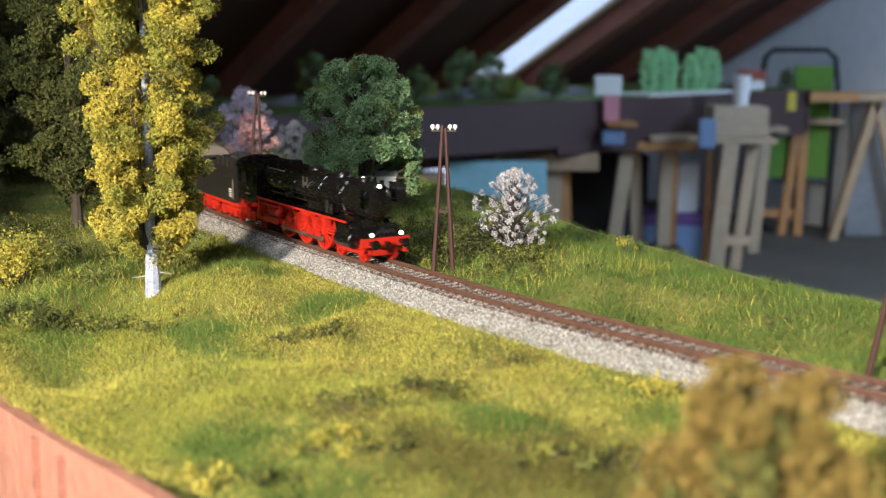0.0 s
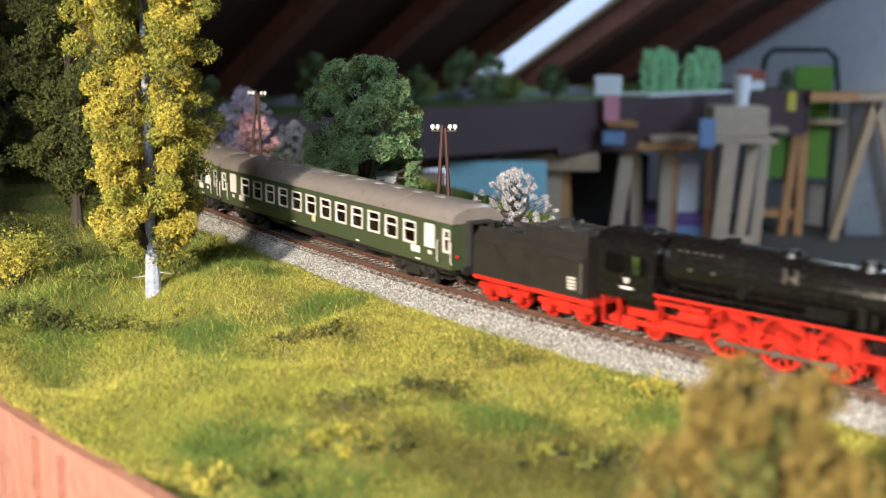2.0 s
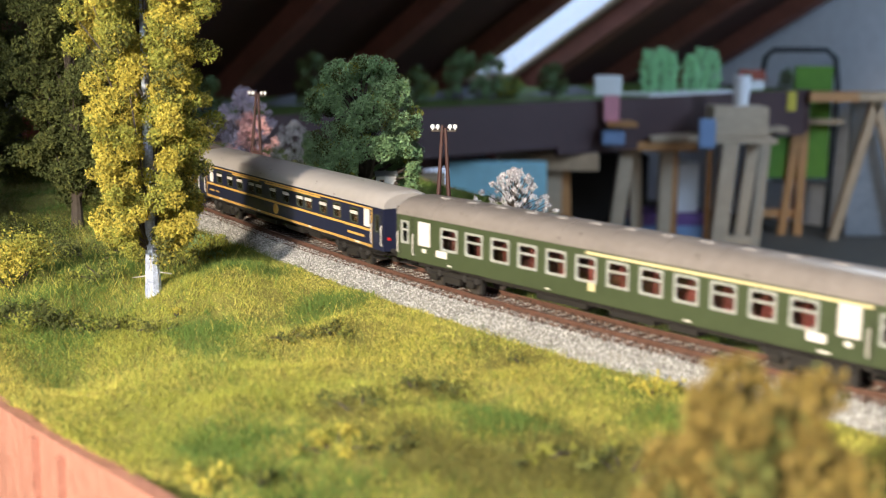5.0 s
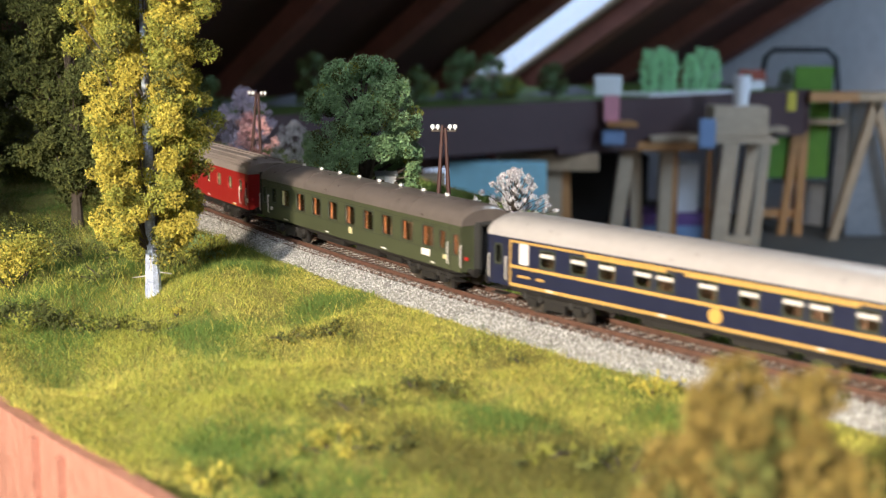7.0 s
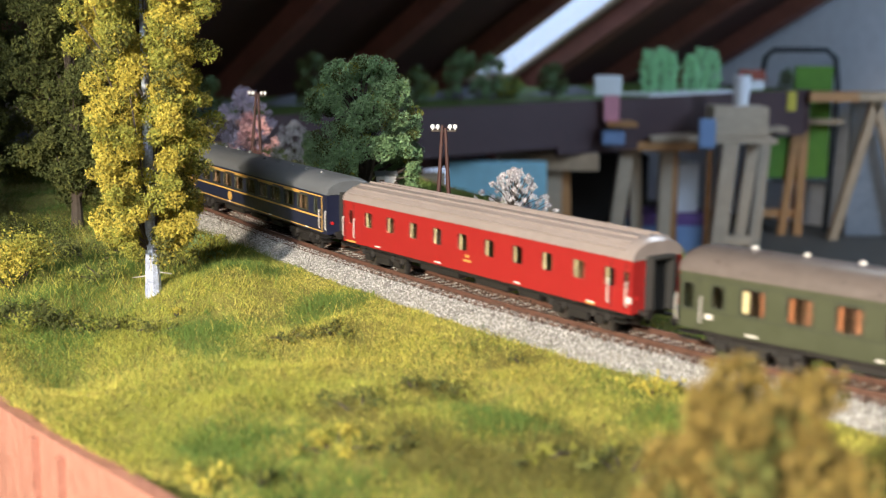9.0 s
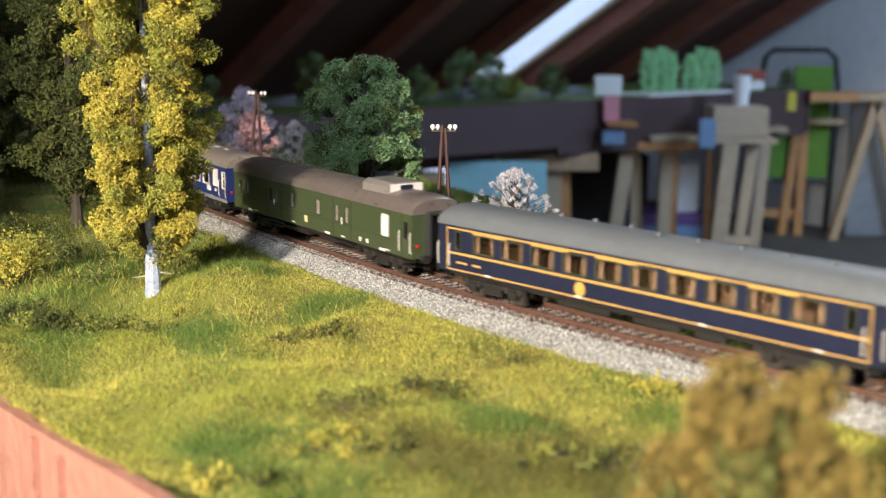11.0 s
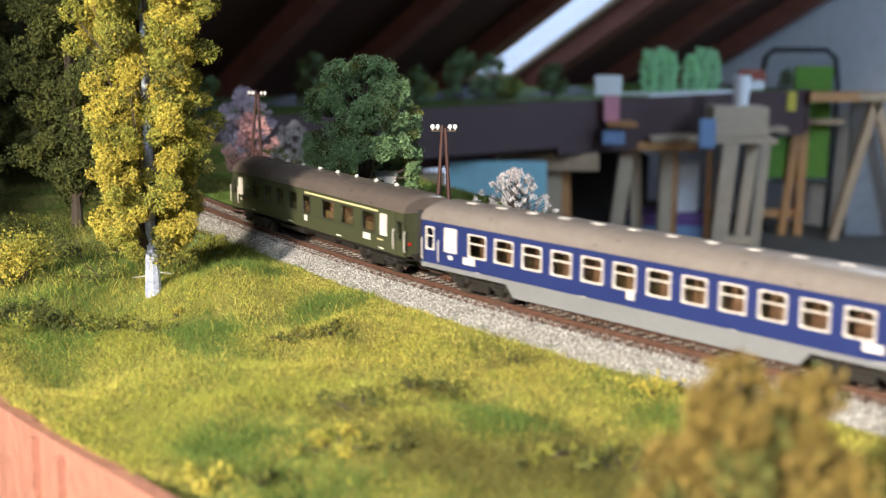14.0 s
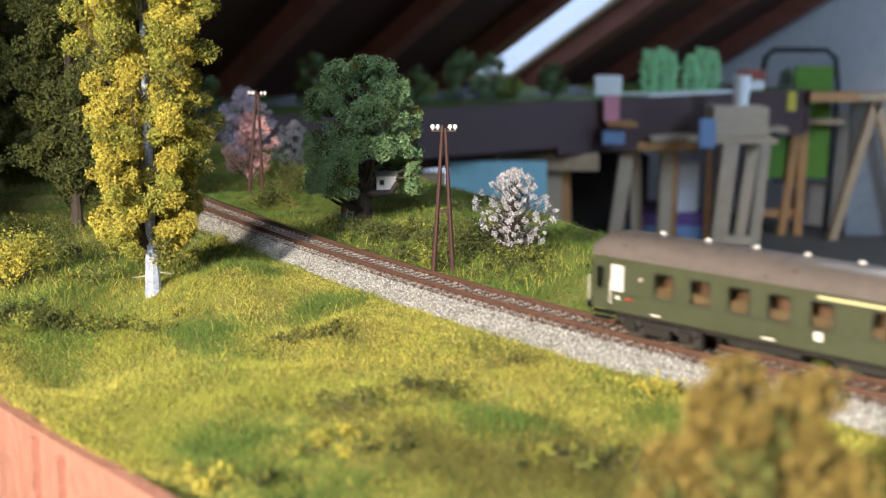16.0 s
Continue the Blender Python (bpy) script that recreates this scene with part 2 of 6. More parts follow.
def attic():
    # local x runs along the ridge, local y across it towards the low eaves
    X0, X1 = -6.0, GABLE
    U0, U1, RIDGE = -6.4, 6.4, -0.2
    fl = thing("floor", "", "", m=ROOM, shape=Shape().box(X0, X1 + 0.3, U0 - 0.3, U1 + 0.3, -0.12, 0.0), material=M["floor"])
    tagged(fl, "grey screed attic floor", "floor", kind="structure")
    w = thing("wall_gable", "", "", m=ROOM, material=M["wall"], shape=Shape().prism([(U0, 0), (U1, 0), (U1, roof_z(U1) - 0.0), (RIDGE, roof_z(RIDGE)), (U0, roof_z(RIDGE) - 0.52 * (RIDGE - U0))], X1, X1 + 0.25))
    tagged(w, "white plastered gable wall of the attic", "wall", kind="structure")
    w = thing("wall_back", "", "", m=ROOM, material=M["wall"], shape=Shape().prism([(U0, 0), (U1, 0), (U1, roof_z(U1)), (RIDGE, roof_z(RIDGE)), (U0, roof_z(RIDGE) - 0.52 * (RIDGE - U0))], X0 - 0.25, X0))
    tagged(w, "white plastered wall behind the layout", "wall", kind="structure")
    # the slope with its roof window and one added opening: boards around both
    a0, a1, b0, b1 = WIN
    sl = Shape()
    t = 0.03

    def slab(x0, x1, u0, u1):
        vs = []
        for dz in (0, t):
            vs += [(x0, u0, roof_z(u0) + dz), (x1, u0, roof_z(u0) + dz), (x1, u1, roof_z(u1) + dz), (x0, u1, roof_z(u1) + dz)]
        sl.add(vs, [(3, 2, 1, 0), (4, 5, 6, 7), (0, 1, 5, 4), (1, 2, 6, 5), (2, 3, 7, 6), (3, 0, 4, 7)])
    c0, c1, d0, d1 = FILL_WIN
    slab(X0, c0, RIDGE, U1 + 0.3)
    slab(c0, c1, RIDGE, d0)
    slab(c0, c1, d1, U1 + 0.3)
    slab(c1, a0, RIDGE, U1 + 0.3)
    slab(a1, X1 + 0.25, RIDGE, U1 + 0.3)
    slab(a0, a1, RIDGE, b0)
    slab(a0, a1, b1, U1 + 0.3)
    c = thing("ceiling", "", "", m=ROOM, shape=sl, material=M["roof"])
    tagged(c, "dark boarded underside of the pitched roof", "ceiling", kind="structure")
    s2 = Shape()
    zl = roof_z(RIDGE) - 0.52 * (RIDGE - U0 + 0.3)
    s2.add([(X0, RIDGE, roof_z(RIDGE)), (X1 + .25, RIDGE, roof_z(RIDGE)), (X1 + .25, U0 - .3, zl), (X0, U0 - .3, zl), (X0, RIDGE, roof_z(RIDGE) + t), (X1 + .25, RIDGE, roof_z(RIDGE) + t), (X1 + .25, U0 - .3, zl + t), (X0, U0 - .3, zl + t)],
           [(3, 2, 1, 0), (4, 5, 6, 7), (0, 1, 5, 4), (1, 2, 6, 5), (2, 3, 7, 6), (3, 0, 4, 7)][::1])
    c = thing("ceiling_back", "", "", m=ROOM, shape=s2, material=M["roof"])
    tagged(c, "dark boarded roof slope behind the layout", "ceiling", kind="structure")
    for i, x in enumerate(RAFTERS):
        r = Shape()
        w2, dpt = 0.05, 0.12
        vs = []
        for dz in (-dpt, -0.003):
            for u in (RIDGE + 0.1, U1):
                vs += [(-w2, u, roof_z(u) + dz), (w2, u, roof_z(u) + dz)]
        r.add(vs, [(0, 1, 3, 2), (4, 6, 7, 5), (0, 4, 5, 1), (2, 3, 7, 6), (0, 2, 6, 4), (1, 5, 7, 3)])
        tagged(thing("rafter", "", "", group="roof rafters", m=ROOM @ pose(x, 0, 0), shape=r, material=M["rafter"]), "dark brown wooden rafter under the roof", "rafter", kind="structure")
    # window frames and panes, and the sky beyond
    # the second window is unseen, added to go with the overhead fill lamp
    for name, label, (a0, a1, b0, b1) in (("window_1", "bright roof window between two rafters", WIN), ("window_2", "unseen roof window added above the layout for fill light", FILL_WIN)):
        win = thing(name, "", "", m=ROOM)
        tagged(win, label, "window", kind="structure")
        f = Shape()
        for x0, x1, u0, u1 in ((a0, a0 + .04, b0, b1), (a1 - .04, a1, b0, b1), (a0 + .04, a1 - .04, b0, b0 + .05), (a0 + .04, a1 - .04, b1 - .05, b1)):
            vs = []
            for dz in (0.002, 0.028):
                vs += [(x0, u0, roof_z(u0) + dz), (x1, u0, roof_z(u0) + dz), (x1, u1, roof_z(u1) + dz), (x0, u1, roof_z(u1) + dz)]
            f.add(vs, [(3, 2, 1, 0), (4, 5, 6, 7), (0, 1, 5, 4), (1, 2, 6, 5), (2, 3, 7, 6), (3, 0, 4, 7)])
        part("window_frame", f, M["timber_g"], win)
        g = Shape()
        q0, q1, q2, q3 = a0 + .03, a1 - .03, b0 + .03, b1 - .03
        g.add([(x, u, roof_z(u) + dz) for dz in (.012, .016) for x, u in ((q0, q2), (q1, q2), (q1, q3), (q0, q3))], [(3, 2, 1, 0), (4, 5, 6, 7), (0, 1, 5, 4), (1, 2, 6, 5), (2, 3, 7, 6), (3, 0, 4, 7)])
        part("pane", g, M["glass"], win).visible_shadow = False
    bd = Shape().add([(-3, 9.5, -1), (22, 9.5, -1), (22, 9.5, 7), (-3, 9.5, 7)], [(0, 1, 2, 3)])
    tagged(thing("backdrop", "", "", m=ROOM, shape=bd, material=M["sky_pane"]), "bright cloudy sky beyond the roof window", "sky", kind="structure")


WIN = (4.190, 4.735, 3.75, 5.42)
# unseen opening added for the overhead fill
FILL_WIN = (2.225, 2.775, 0.80, 1.75)
RAFTERS = (0.22, 0.87, 1.52, 2.17, 2.83, 3.48, 4.135, 4.79, 5.445, 6.10)
attic()


# ---- the layout that carries the track ----
def sn_sheet(name, s0, s1, ds, n_of, material, zf, mi=None):
    ss = np.arange(s0, s1 + ds / 2, ds)
    rows = [n_of(s) for s in ss]
    k = len(rows[0])
    S, N = np.repeat(ss, k), np.concatenate(rows)
    x, y = line(S, N)
    v = np.stack([x, y, zf(S, N)], 1)
    i = np.arange((len(ss) - 1) * k).reshape(-1, k)[:, :-1].ravel()
    f = np.stack([i, i + k, i + k + 1, i + 1], 1)
    return np_mesh(name, v, f, [material])


def layout():
    ns = lambda s: np.concatenate([-np.linspace(1, 0, 40)[:-1] * (near_width(s) - 0.05) - 0.05, np.array([-0.05, -0.043, -0.036, -0.03, -0.024, -0.018, 0, 0.018, 0.024, 0.03, 0.036, 0.043, 0.05]), np.linspace(0.056, float(far_width(s)), 28)])
    me = sn_sheet("ground", -3.4, 3.4, 0.008, ns, M["ground"], ground_z)
    me.polygons.foreach_set("use_smooth", [True] * len(me.polygons))
    tagged(new("ground", me), "undulating model turf on the layout board", "ground", kind="structure")
    # ballast bed
    nb = lambda s: np.array([-0.032, -0.027, -0.022, -0.0165, -0.008, 0.008, 0.0165, 0.022, 0.027, 0.032])
    zb = lambda S, N: RAIL_Z + np.interp(np.abs(N), [0, 0.0165, 0.027, 0.032], [-0.0042, -0.0038, -0.0120, -0.0165])
    tagged(new("ballast_bed", sn_sheet("ballast_bed", -3.4, 3.4, 0.01, nb, M["ballast"], zb)), "grey crushed stone ballast bed", "ballast", kind="structure")
    # painted boards along both edges, in lengths
    for side in (-1, 1):
        bd = Shape()
        ss = np.arange(-3.4, 3.41, 0.05)
        vs = []
        for s in ss:
            w = -float(near_width(s)) if side < 0 else float(far_width(s))
            x0, y0 = line(s, w + side * 0.0005)
            x1, y1 = line(s, w + side * 0.007)
            zt = float(ground_z(s, w)) - 0.0006
            vs += [(x0, y0, RAIL_Z - 0.19), (x1, y1, RAIL_Z - 0.19), (x1, y1, zt), (x0, y0, zt)]
        fs = []
        for i in range(len(ss) - 1):
            fs += [(4 * i + k, 4 * i + (k + 1) % 4, 4 * i + 4 + (k + 1) % 4, 4 * i + 4 + k) for k in range(4)]
        fs += [(3, 2, 1, 0), tuple(4 * (len(ss) - 1) + k for k in range(4))]
        bd.add(vs, fs)
        tagged(thing("edge_board", "", "", shape=bd, material=M["board"], group="layout edge boards"), "brown painted board along the layout's edge", "edge board", kind="structure")
    # a joint strip and screw holes in the near board
    for s, w, h in ((-0.012, 0.0022, 0.05), (0.012, 0.0016, 0.05)):
        x, y = line(s, -float(near_width(s)) - 0.0072)
        zt = float(ground_z(s, -float(near_width(s)))) - 0.004
        tagged(thing("trim", "", "", m=Matrix.Translation((float(x), float(y), zt)) @ Matrix.Rotation(float(np.interp(s, _sg, _th)), 4, "Z"), shape=Shape().box(-w, w, -0.0030, 0.0006, -0.15, 0.0, c=0.0006), material=M["board"]), "painted joint strip on the edge board", "trim", kind="structure")
    for s, dz in ((0.026, -0.030), (0.024, -0.062), (-0.05, -0.05)):
        x, y = line(s, -float(near_width(s)) - 0.0071)
        zt = float(ground_z(s, -float(near_width(s)))) + dz
        tagged(thing("screw", "dark screw head sunk in the edge board", "screw", group="edge board screws", m=Matrix.Translation((float(x), float(y), zt)) @ Matrix.Rotation(float(np.interp(s, _sg, _th)), 4, "Z"), shape=Shape().disc((0, -0.0001, 0), 0.0016, 0.0006, n=12).box(-0.0012, 0.0012, -0.0006, 0, -0.0002, 0.0002), material=M["black"]))
    # base under the turf and its plain legs
    nu = lambda s: np.array([-float(near_width(s)), float(far_width(s))])
    tagged(new("base_board", sn_sheet("base_board", -3.4, 3.4, 0.05, nu, M["timber"], lambda S, N: S * 0 + RAIL_Z - 0.12)), "plain wooden base board under the layout", "base board", kind="structure")
    for s in (-2.8, -1.6, -0.5, 0.6, 1.8, 2.9):
        for n in (-0.17, min(0.15, float(far_width(s)) - 0.035)):
            x, y = line(s, n)
            tagged(thing("leg", "", "", shape=Shape().box(-.022, .022, -.022, .022, 0, RAIL_Z - 0.12, c=.003), material=M["timber"], m=pose(float(x), float(y), 0), group="layout legs"), "square timber leg under the layout board", "leg", kind="structure")


layout()


# ---- the train ----
PAINT = {
    "green": mat("coach_green", (0.050, 0.066, 0.032), 0.40, scale=30, var=0.12),
    "old_green": mat("dark_coach_green", (0.056, 0.063, 0.034), 0.45, scale=30, var=0.15),
    "navy": mat("navy_enamel", (0.015, 0.018, 0.042), 0.35, scale=30, var=0.15),
    "blue": mat("cobalt_enamel", (0.018, 0.031, 0.135), 0.38, scale=30, var=0.1),
    "red": mat("red_enamel", (0.30, 0.017, 0.016), 0.42, scale=30, var=0.1),
    "loco_black": mat("satin_black_enamel", (0.006, 0.0055, 0.0055), 0.24, scale=60, var=0.5, spec=1.0),
    "loco_red": mat("signal_red_plastic", (0.50, 0.022, 0.012), 0.42, scale=40, var=0.12),
    "roof_grey": mat("roof_grey", (0.215, 0.19, 0.18), 0.32, scale=25, var=0.2, spec=0.8),
    "roof_dark": mat("roof_dark_grey", (0.125, 0.104, 0.096), 0.32, scale=25, var=0.25, spec=0.8),
    "roof_silver": mat("roof_silver", (0.37, 0.345, 0.34), 0.32, scale=25, var=0.12, spec=0.8),
    "roof_ribbed": mat("ribbed_roof_paint", (0.27, 0.23, 0.22), 0.33, scale=25, var=0.15, spec=0.8),
    "roof_slate": mat("roof_slate", (0.12, 0.13, 0.145), 0.45, scale=25, var=0.15),
    "frame_white": mat("window_frame_white", (0.62, 0.58, 0.55), 0.4, scale=60, var=0.08),
    "frame_grey": mat("window_frame_grey", (0.33, 0.34, 0.32), 0.4, scale=60, var=0.08),
    "frame_dark": mat("window_frame_dark", (0.04, 0.045, 0.03), 0.5, scale=60, var=0.1),
    "frame_red": mat("window_frame_red", (0.30, 0.02, 0.018), 0.5, scale=60, var=0.1),
    "yellow": mat("yellow_line", (0.55, 0.33, 0.085), 0.5, scale=60, var=0.1),
    "cream": mat("cream_line", (0.62, 0.54, 0.30), 0.5, scale=60, var=0.08),
    "plate": mat("white_plate", (0.74, 0.70, 0.66), 0.5, scale=80, var=0.06),
    "frost": mat("frosted_pane", (0.66, 0.62, 0.60), 0.4, scale=80, var=0.06),
    "dim": mat("dim_pane", (0.24, 0.21, 0.19), 0.35, scale=80, var=0.2),
    "seat_red": mat("interior_red", (0.10, 0.014, 0.012), 0.7, scale=80, var=0.3),
    "seat_orange": mat("interior_orange_wood", (0.27, 0.09, 0.032), 0.6, scale=80, var=0.3),
    "seat_beige": mat("interior_beige", (0.50, 0.38, 0.22), 0.7, scale=80, var=0.2),
    "dark_wood": mat("interior_dark_wood", (0.11, 0.05, 0.025), 0.7, scale=80, var=0.3),
    "curtain_brown": mat("curtain_brown", (0.20, 0.11, 0.065), 0.7, scale=80, var=0.3),
    "seat_green": mat("interior_green", (0.07, 0.09, 0.04), 0.7, scale=80, var=0.3),
    "dark": mat("underframe_black", (0.016, 0.014, 0.013), 0.6, scale=60, var=0.3),
    "skirt": mat("grey_skirt", (0.20, 0.21, 0.23), 0.5, scale=40, var=0.1),
    "steel": mat("bright_steel", (0.40, 0.36, 0.32), 0.35, metal=0.9, scale=60, var=0.15),
    "tyre": mat("wheel_steel", (0.16, 0.14, 0.13), 0.4, metal=0.8, scale=60, var=0.2),
    "lamp_glow": mat("warm_headlight", (1.0, 0.93, 0.75), 0.3, var=0.02, emit=3.5),
    "tail_red": mat("tail_lamp_red", (0.5, 0.02, 0.02), 0.3, var=0.05),
    "rubber": mat("gangway_rubber", (0.02, 0.02, 0.02), 0.8, scale=100, var=0.3),
    "pane": mat("coach_pane", (0.62, 0.66, 0.66), 0.06, scale=60, var=0.03, trans=1.0),
    # black lifted towards grey, carries the lamp's glare on the tender sides
    "tender_black": mat("sheen_tender_black", (0.016, 0.014, 0.0132), 0.42, scale=60, var=0.4, spec=1.0),
    "seat_ochre": mat("interior_ochre", (0.075, 0.042, 0.014), 0.7, scale=80, var=0.3),
    "coal": mat("coal", (0.012, 0.012, 0.013), 0.5, scale=300, var=0.5, bump=0.9, bump_scale=900),
    "vent_white": mat("vent_white", (0.66, 0.64, 0.62), 0.4, scale=60, var=0.08),
}
HW = 0.0158          # half a coach's width
Z_SILL, Z_GUT, Z_TOP = 0.0120, 0.0361, 0.0458


def roof_profile(hw=HW + 0.0004, z0=Z_GUT, z1=Z_TOP, n=16, low=0.0):
    pts = [(-hw, z0 - low)]
    for i in range(n + 1):
        a = math.pi - math.pi * i / n
        c, s = math.cos(a), math.sin(a)
        pts.append((hw * math.copysign(abs(c) ** 0.84, c), z0 + (z1 - z0) * abs(s) ** 0.90))
    pts.append((hw, z0 - low))
    return pts


def smooth_roof(L, end=0.007, **kw):
    """The roof, drawn in at both ends."""
    pr = roof_profile(**kw)
    n = len(pr)
    zb = pr[0][1]
    vs, fs = [], []
    xs = [(-L / 2, 0.80), (-L / 2 + end * 0.3, 0.93), (-L / 2 + end, 1.0), (L / 2 - end, 1.0), (L / 2 - end * 0.3, 0.93), (L / 2, 0.80)]
    for x, k in xs:
        vs += [(x, y * (0.93 + 0.07 * k), zb + (z - zb) * k) for y, z in pr]
    for i in range(len(xs) - 1):
        fs += [(i * n + k, (i + 1) * n + k, (i + 1) * n + (k + 1) % n, i * n + (k + 1) % n) for k in range(n)]
    fs += [tuple(range(n)), tuple((len(xs) - 1) * n + k for k in range(n - 1, -1, -1))]
    return Shape().add(vs, fs)


def wheel_shape(r, w=0.0024, spokes=0):
    s = Shape()
    if not spokes:
        s.disc((0, 0, 0), r, w, n=20).disc((0, 0.0010, 0), r * 1.1, 0.0006, n=20).disc((0, -w / 2 - 0.0004, 0), r * 0.3, 0.001, n=10)
        return s
    n = 32
    ring = []
    for y in (-w / 2, w / 2):
        for rr in (r * 0.86, r):
            ring.append([(rr * math.cos(2 * math.pi * k / n), y, rr * math.sin(2 * math.pi * k / n)) for k in range(n)])
    vs = sum(ring, [])
    fs = []
    for k in range(n):
        j = (k + 1) % n
        fs += [(k, j, n + j, n + k), (2 * n + k, 3 * n + k, 3 * n + j, 2 * n + j), (n + k, n + j, 3 * n + j, 3 * n + k), (k, 2 * n + k, 2 * n + j, j)]
    s.add(vs, fs)
    for k in range(spokes):
        a = 2 * math.pi * k / spokes
        s.box(-0.0005, 0.0005, -w * 0.3, w * 0.3, r * 0.14, r * 0.88, m=Matrix.Rotation(a, 4, "Y"))
    s.disc((0, 0, 0), r * 0.2, w * 1.3, n=14)
    # counterweight
    s.box(-r * 0.42, r * 0.42, -w * 0.4, w * 0.4, r * 0.55, r * 0.84)
    s.disc((0, -w * 0.7, -r * 0.42), r * 0.10, w * 0.8, n=10)
    return s


def bogie(parent, x, wheelbase=0.0288, r=0.0056, frame_mat="dark"):
    b = Shape()
    h = wheelbase / 2
    for sy in (-1, 1):
        y0, y1 = sorted((sy * 0.0112, sy * 0.0128))
        b.box(-h - 0.008, h + 0.008, y0, y1, 0.0068, 0.0092, c=0.0003)
        b.box(-0.006, 0.006, y0, y1 + 0.0004, 0.0030, 0.0070, c=0.0003)
        for q in (-h, h):
            b.box(q - 0.0028, q + 0.0028, *sorted((sy * 0.0112, sy * 0.0138)), 0.0035, 0.0078, c=0.0004)
            b.tube([(q - 0.0045, sy * 0.0128, 0.0062), (q - 0.0045, sy * 0.0128, 0.0096)], 0.0012, 8)
            b.tube([(q + 0.0045, sy * 0.0128, 0.0062), (q + 0.0045, sy * 0.0128, 0.0096)], 0.0012, 8)
            b.box(q + 0.0058, q + 0.0078, *sorted((sy * 0.0100, sy * 0.0120)), 0.0012, 0.0066)
    b.box(-0.0045, 0.0045, -0.011, 0.011, 0.0056, 0.0098)
    fr = part("bogie", b, PAINT[frame_mat], parent, m=pose(x, 0, 0))
    for q in (-h, h):
        for sy in (-1, 1):
            part("wheel", wheel_mesh(r), None, fr, m=pose(q, sy * 0.0088, r) @ pose(0, 0, 0, 0, 0, 0 if sy < 0 else 180))
    return fr


_wheels = {}


def wheel_mesh(r):
    if r not in _wheels:
        _wheels[r] = wheel_shape(r).mesh("wheel", PAINT["tyre"], True)
    return _wheels[r]


def rounded(w, h, r, y, n=3):
    """Corner points of a rounded rectangle in the plane (x, z)."""
    out = []
    for k, (sx, sz) in enumerate(((1, 1), (-1, 1), (-1, -1), (1, -1))):
        for i in range(n + 1):
            a = math.pi / 2 * (k + i / n)
            out.append((sx * (w / 2 - r) + r * math.cos(a), y, sz * (h / 2 - r) + r * math.sin(a)))
    return out


def ring_shape(w, h, t, d, bar=0.0):
    """A window frame with rounded corners in the side plane (x, z), d deep."""
    s = Shape()
    ri = min(0.0016, (min(w, h) / 2 - t) * 0.6)
    loops = [rounded(w, h, 0.0005, 0), rounded(w, h, 0.0005, -d), rounded(w - 2 * t, h - 2 * t, ri, -d), rounded(w - 2 * t, h - 2 * t, ri, 0)]
    n = len(loops[0])
    s.add(sum(loops, []), [(k * n + i, k * n + (i + 1) % n, ((k + 1) % 4) * n + (i + 1) % n, ((k + 1) % 4) * n + i) for k in range(4) for i in range(n)])
    if bar:
        z = h / 2 - bar
        s.box(-w / 2 + t, w / 2 - t, -d * 0.8, 0, z - t * 0.45, z + t * 0.45)
    return s


def bars_shape(rows, h=0.0005):
    """Rows of unreadable lettering: plain bars (x0, x1, z)."""
    s = Shape()
    for x0, x1, z in rows:
        s.box(x0, x1, -0.00012, 0, z - h / 2, z + h / 2)
    return s


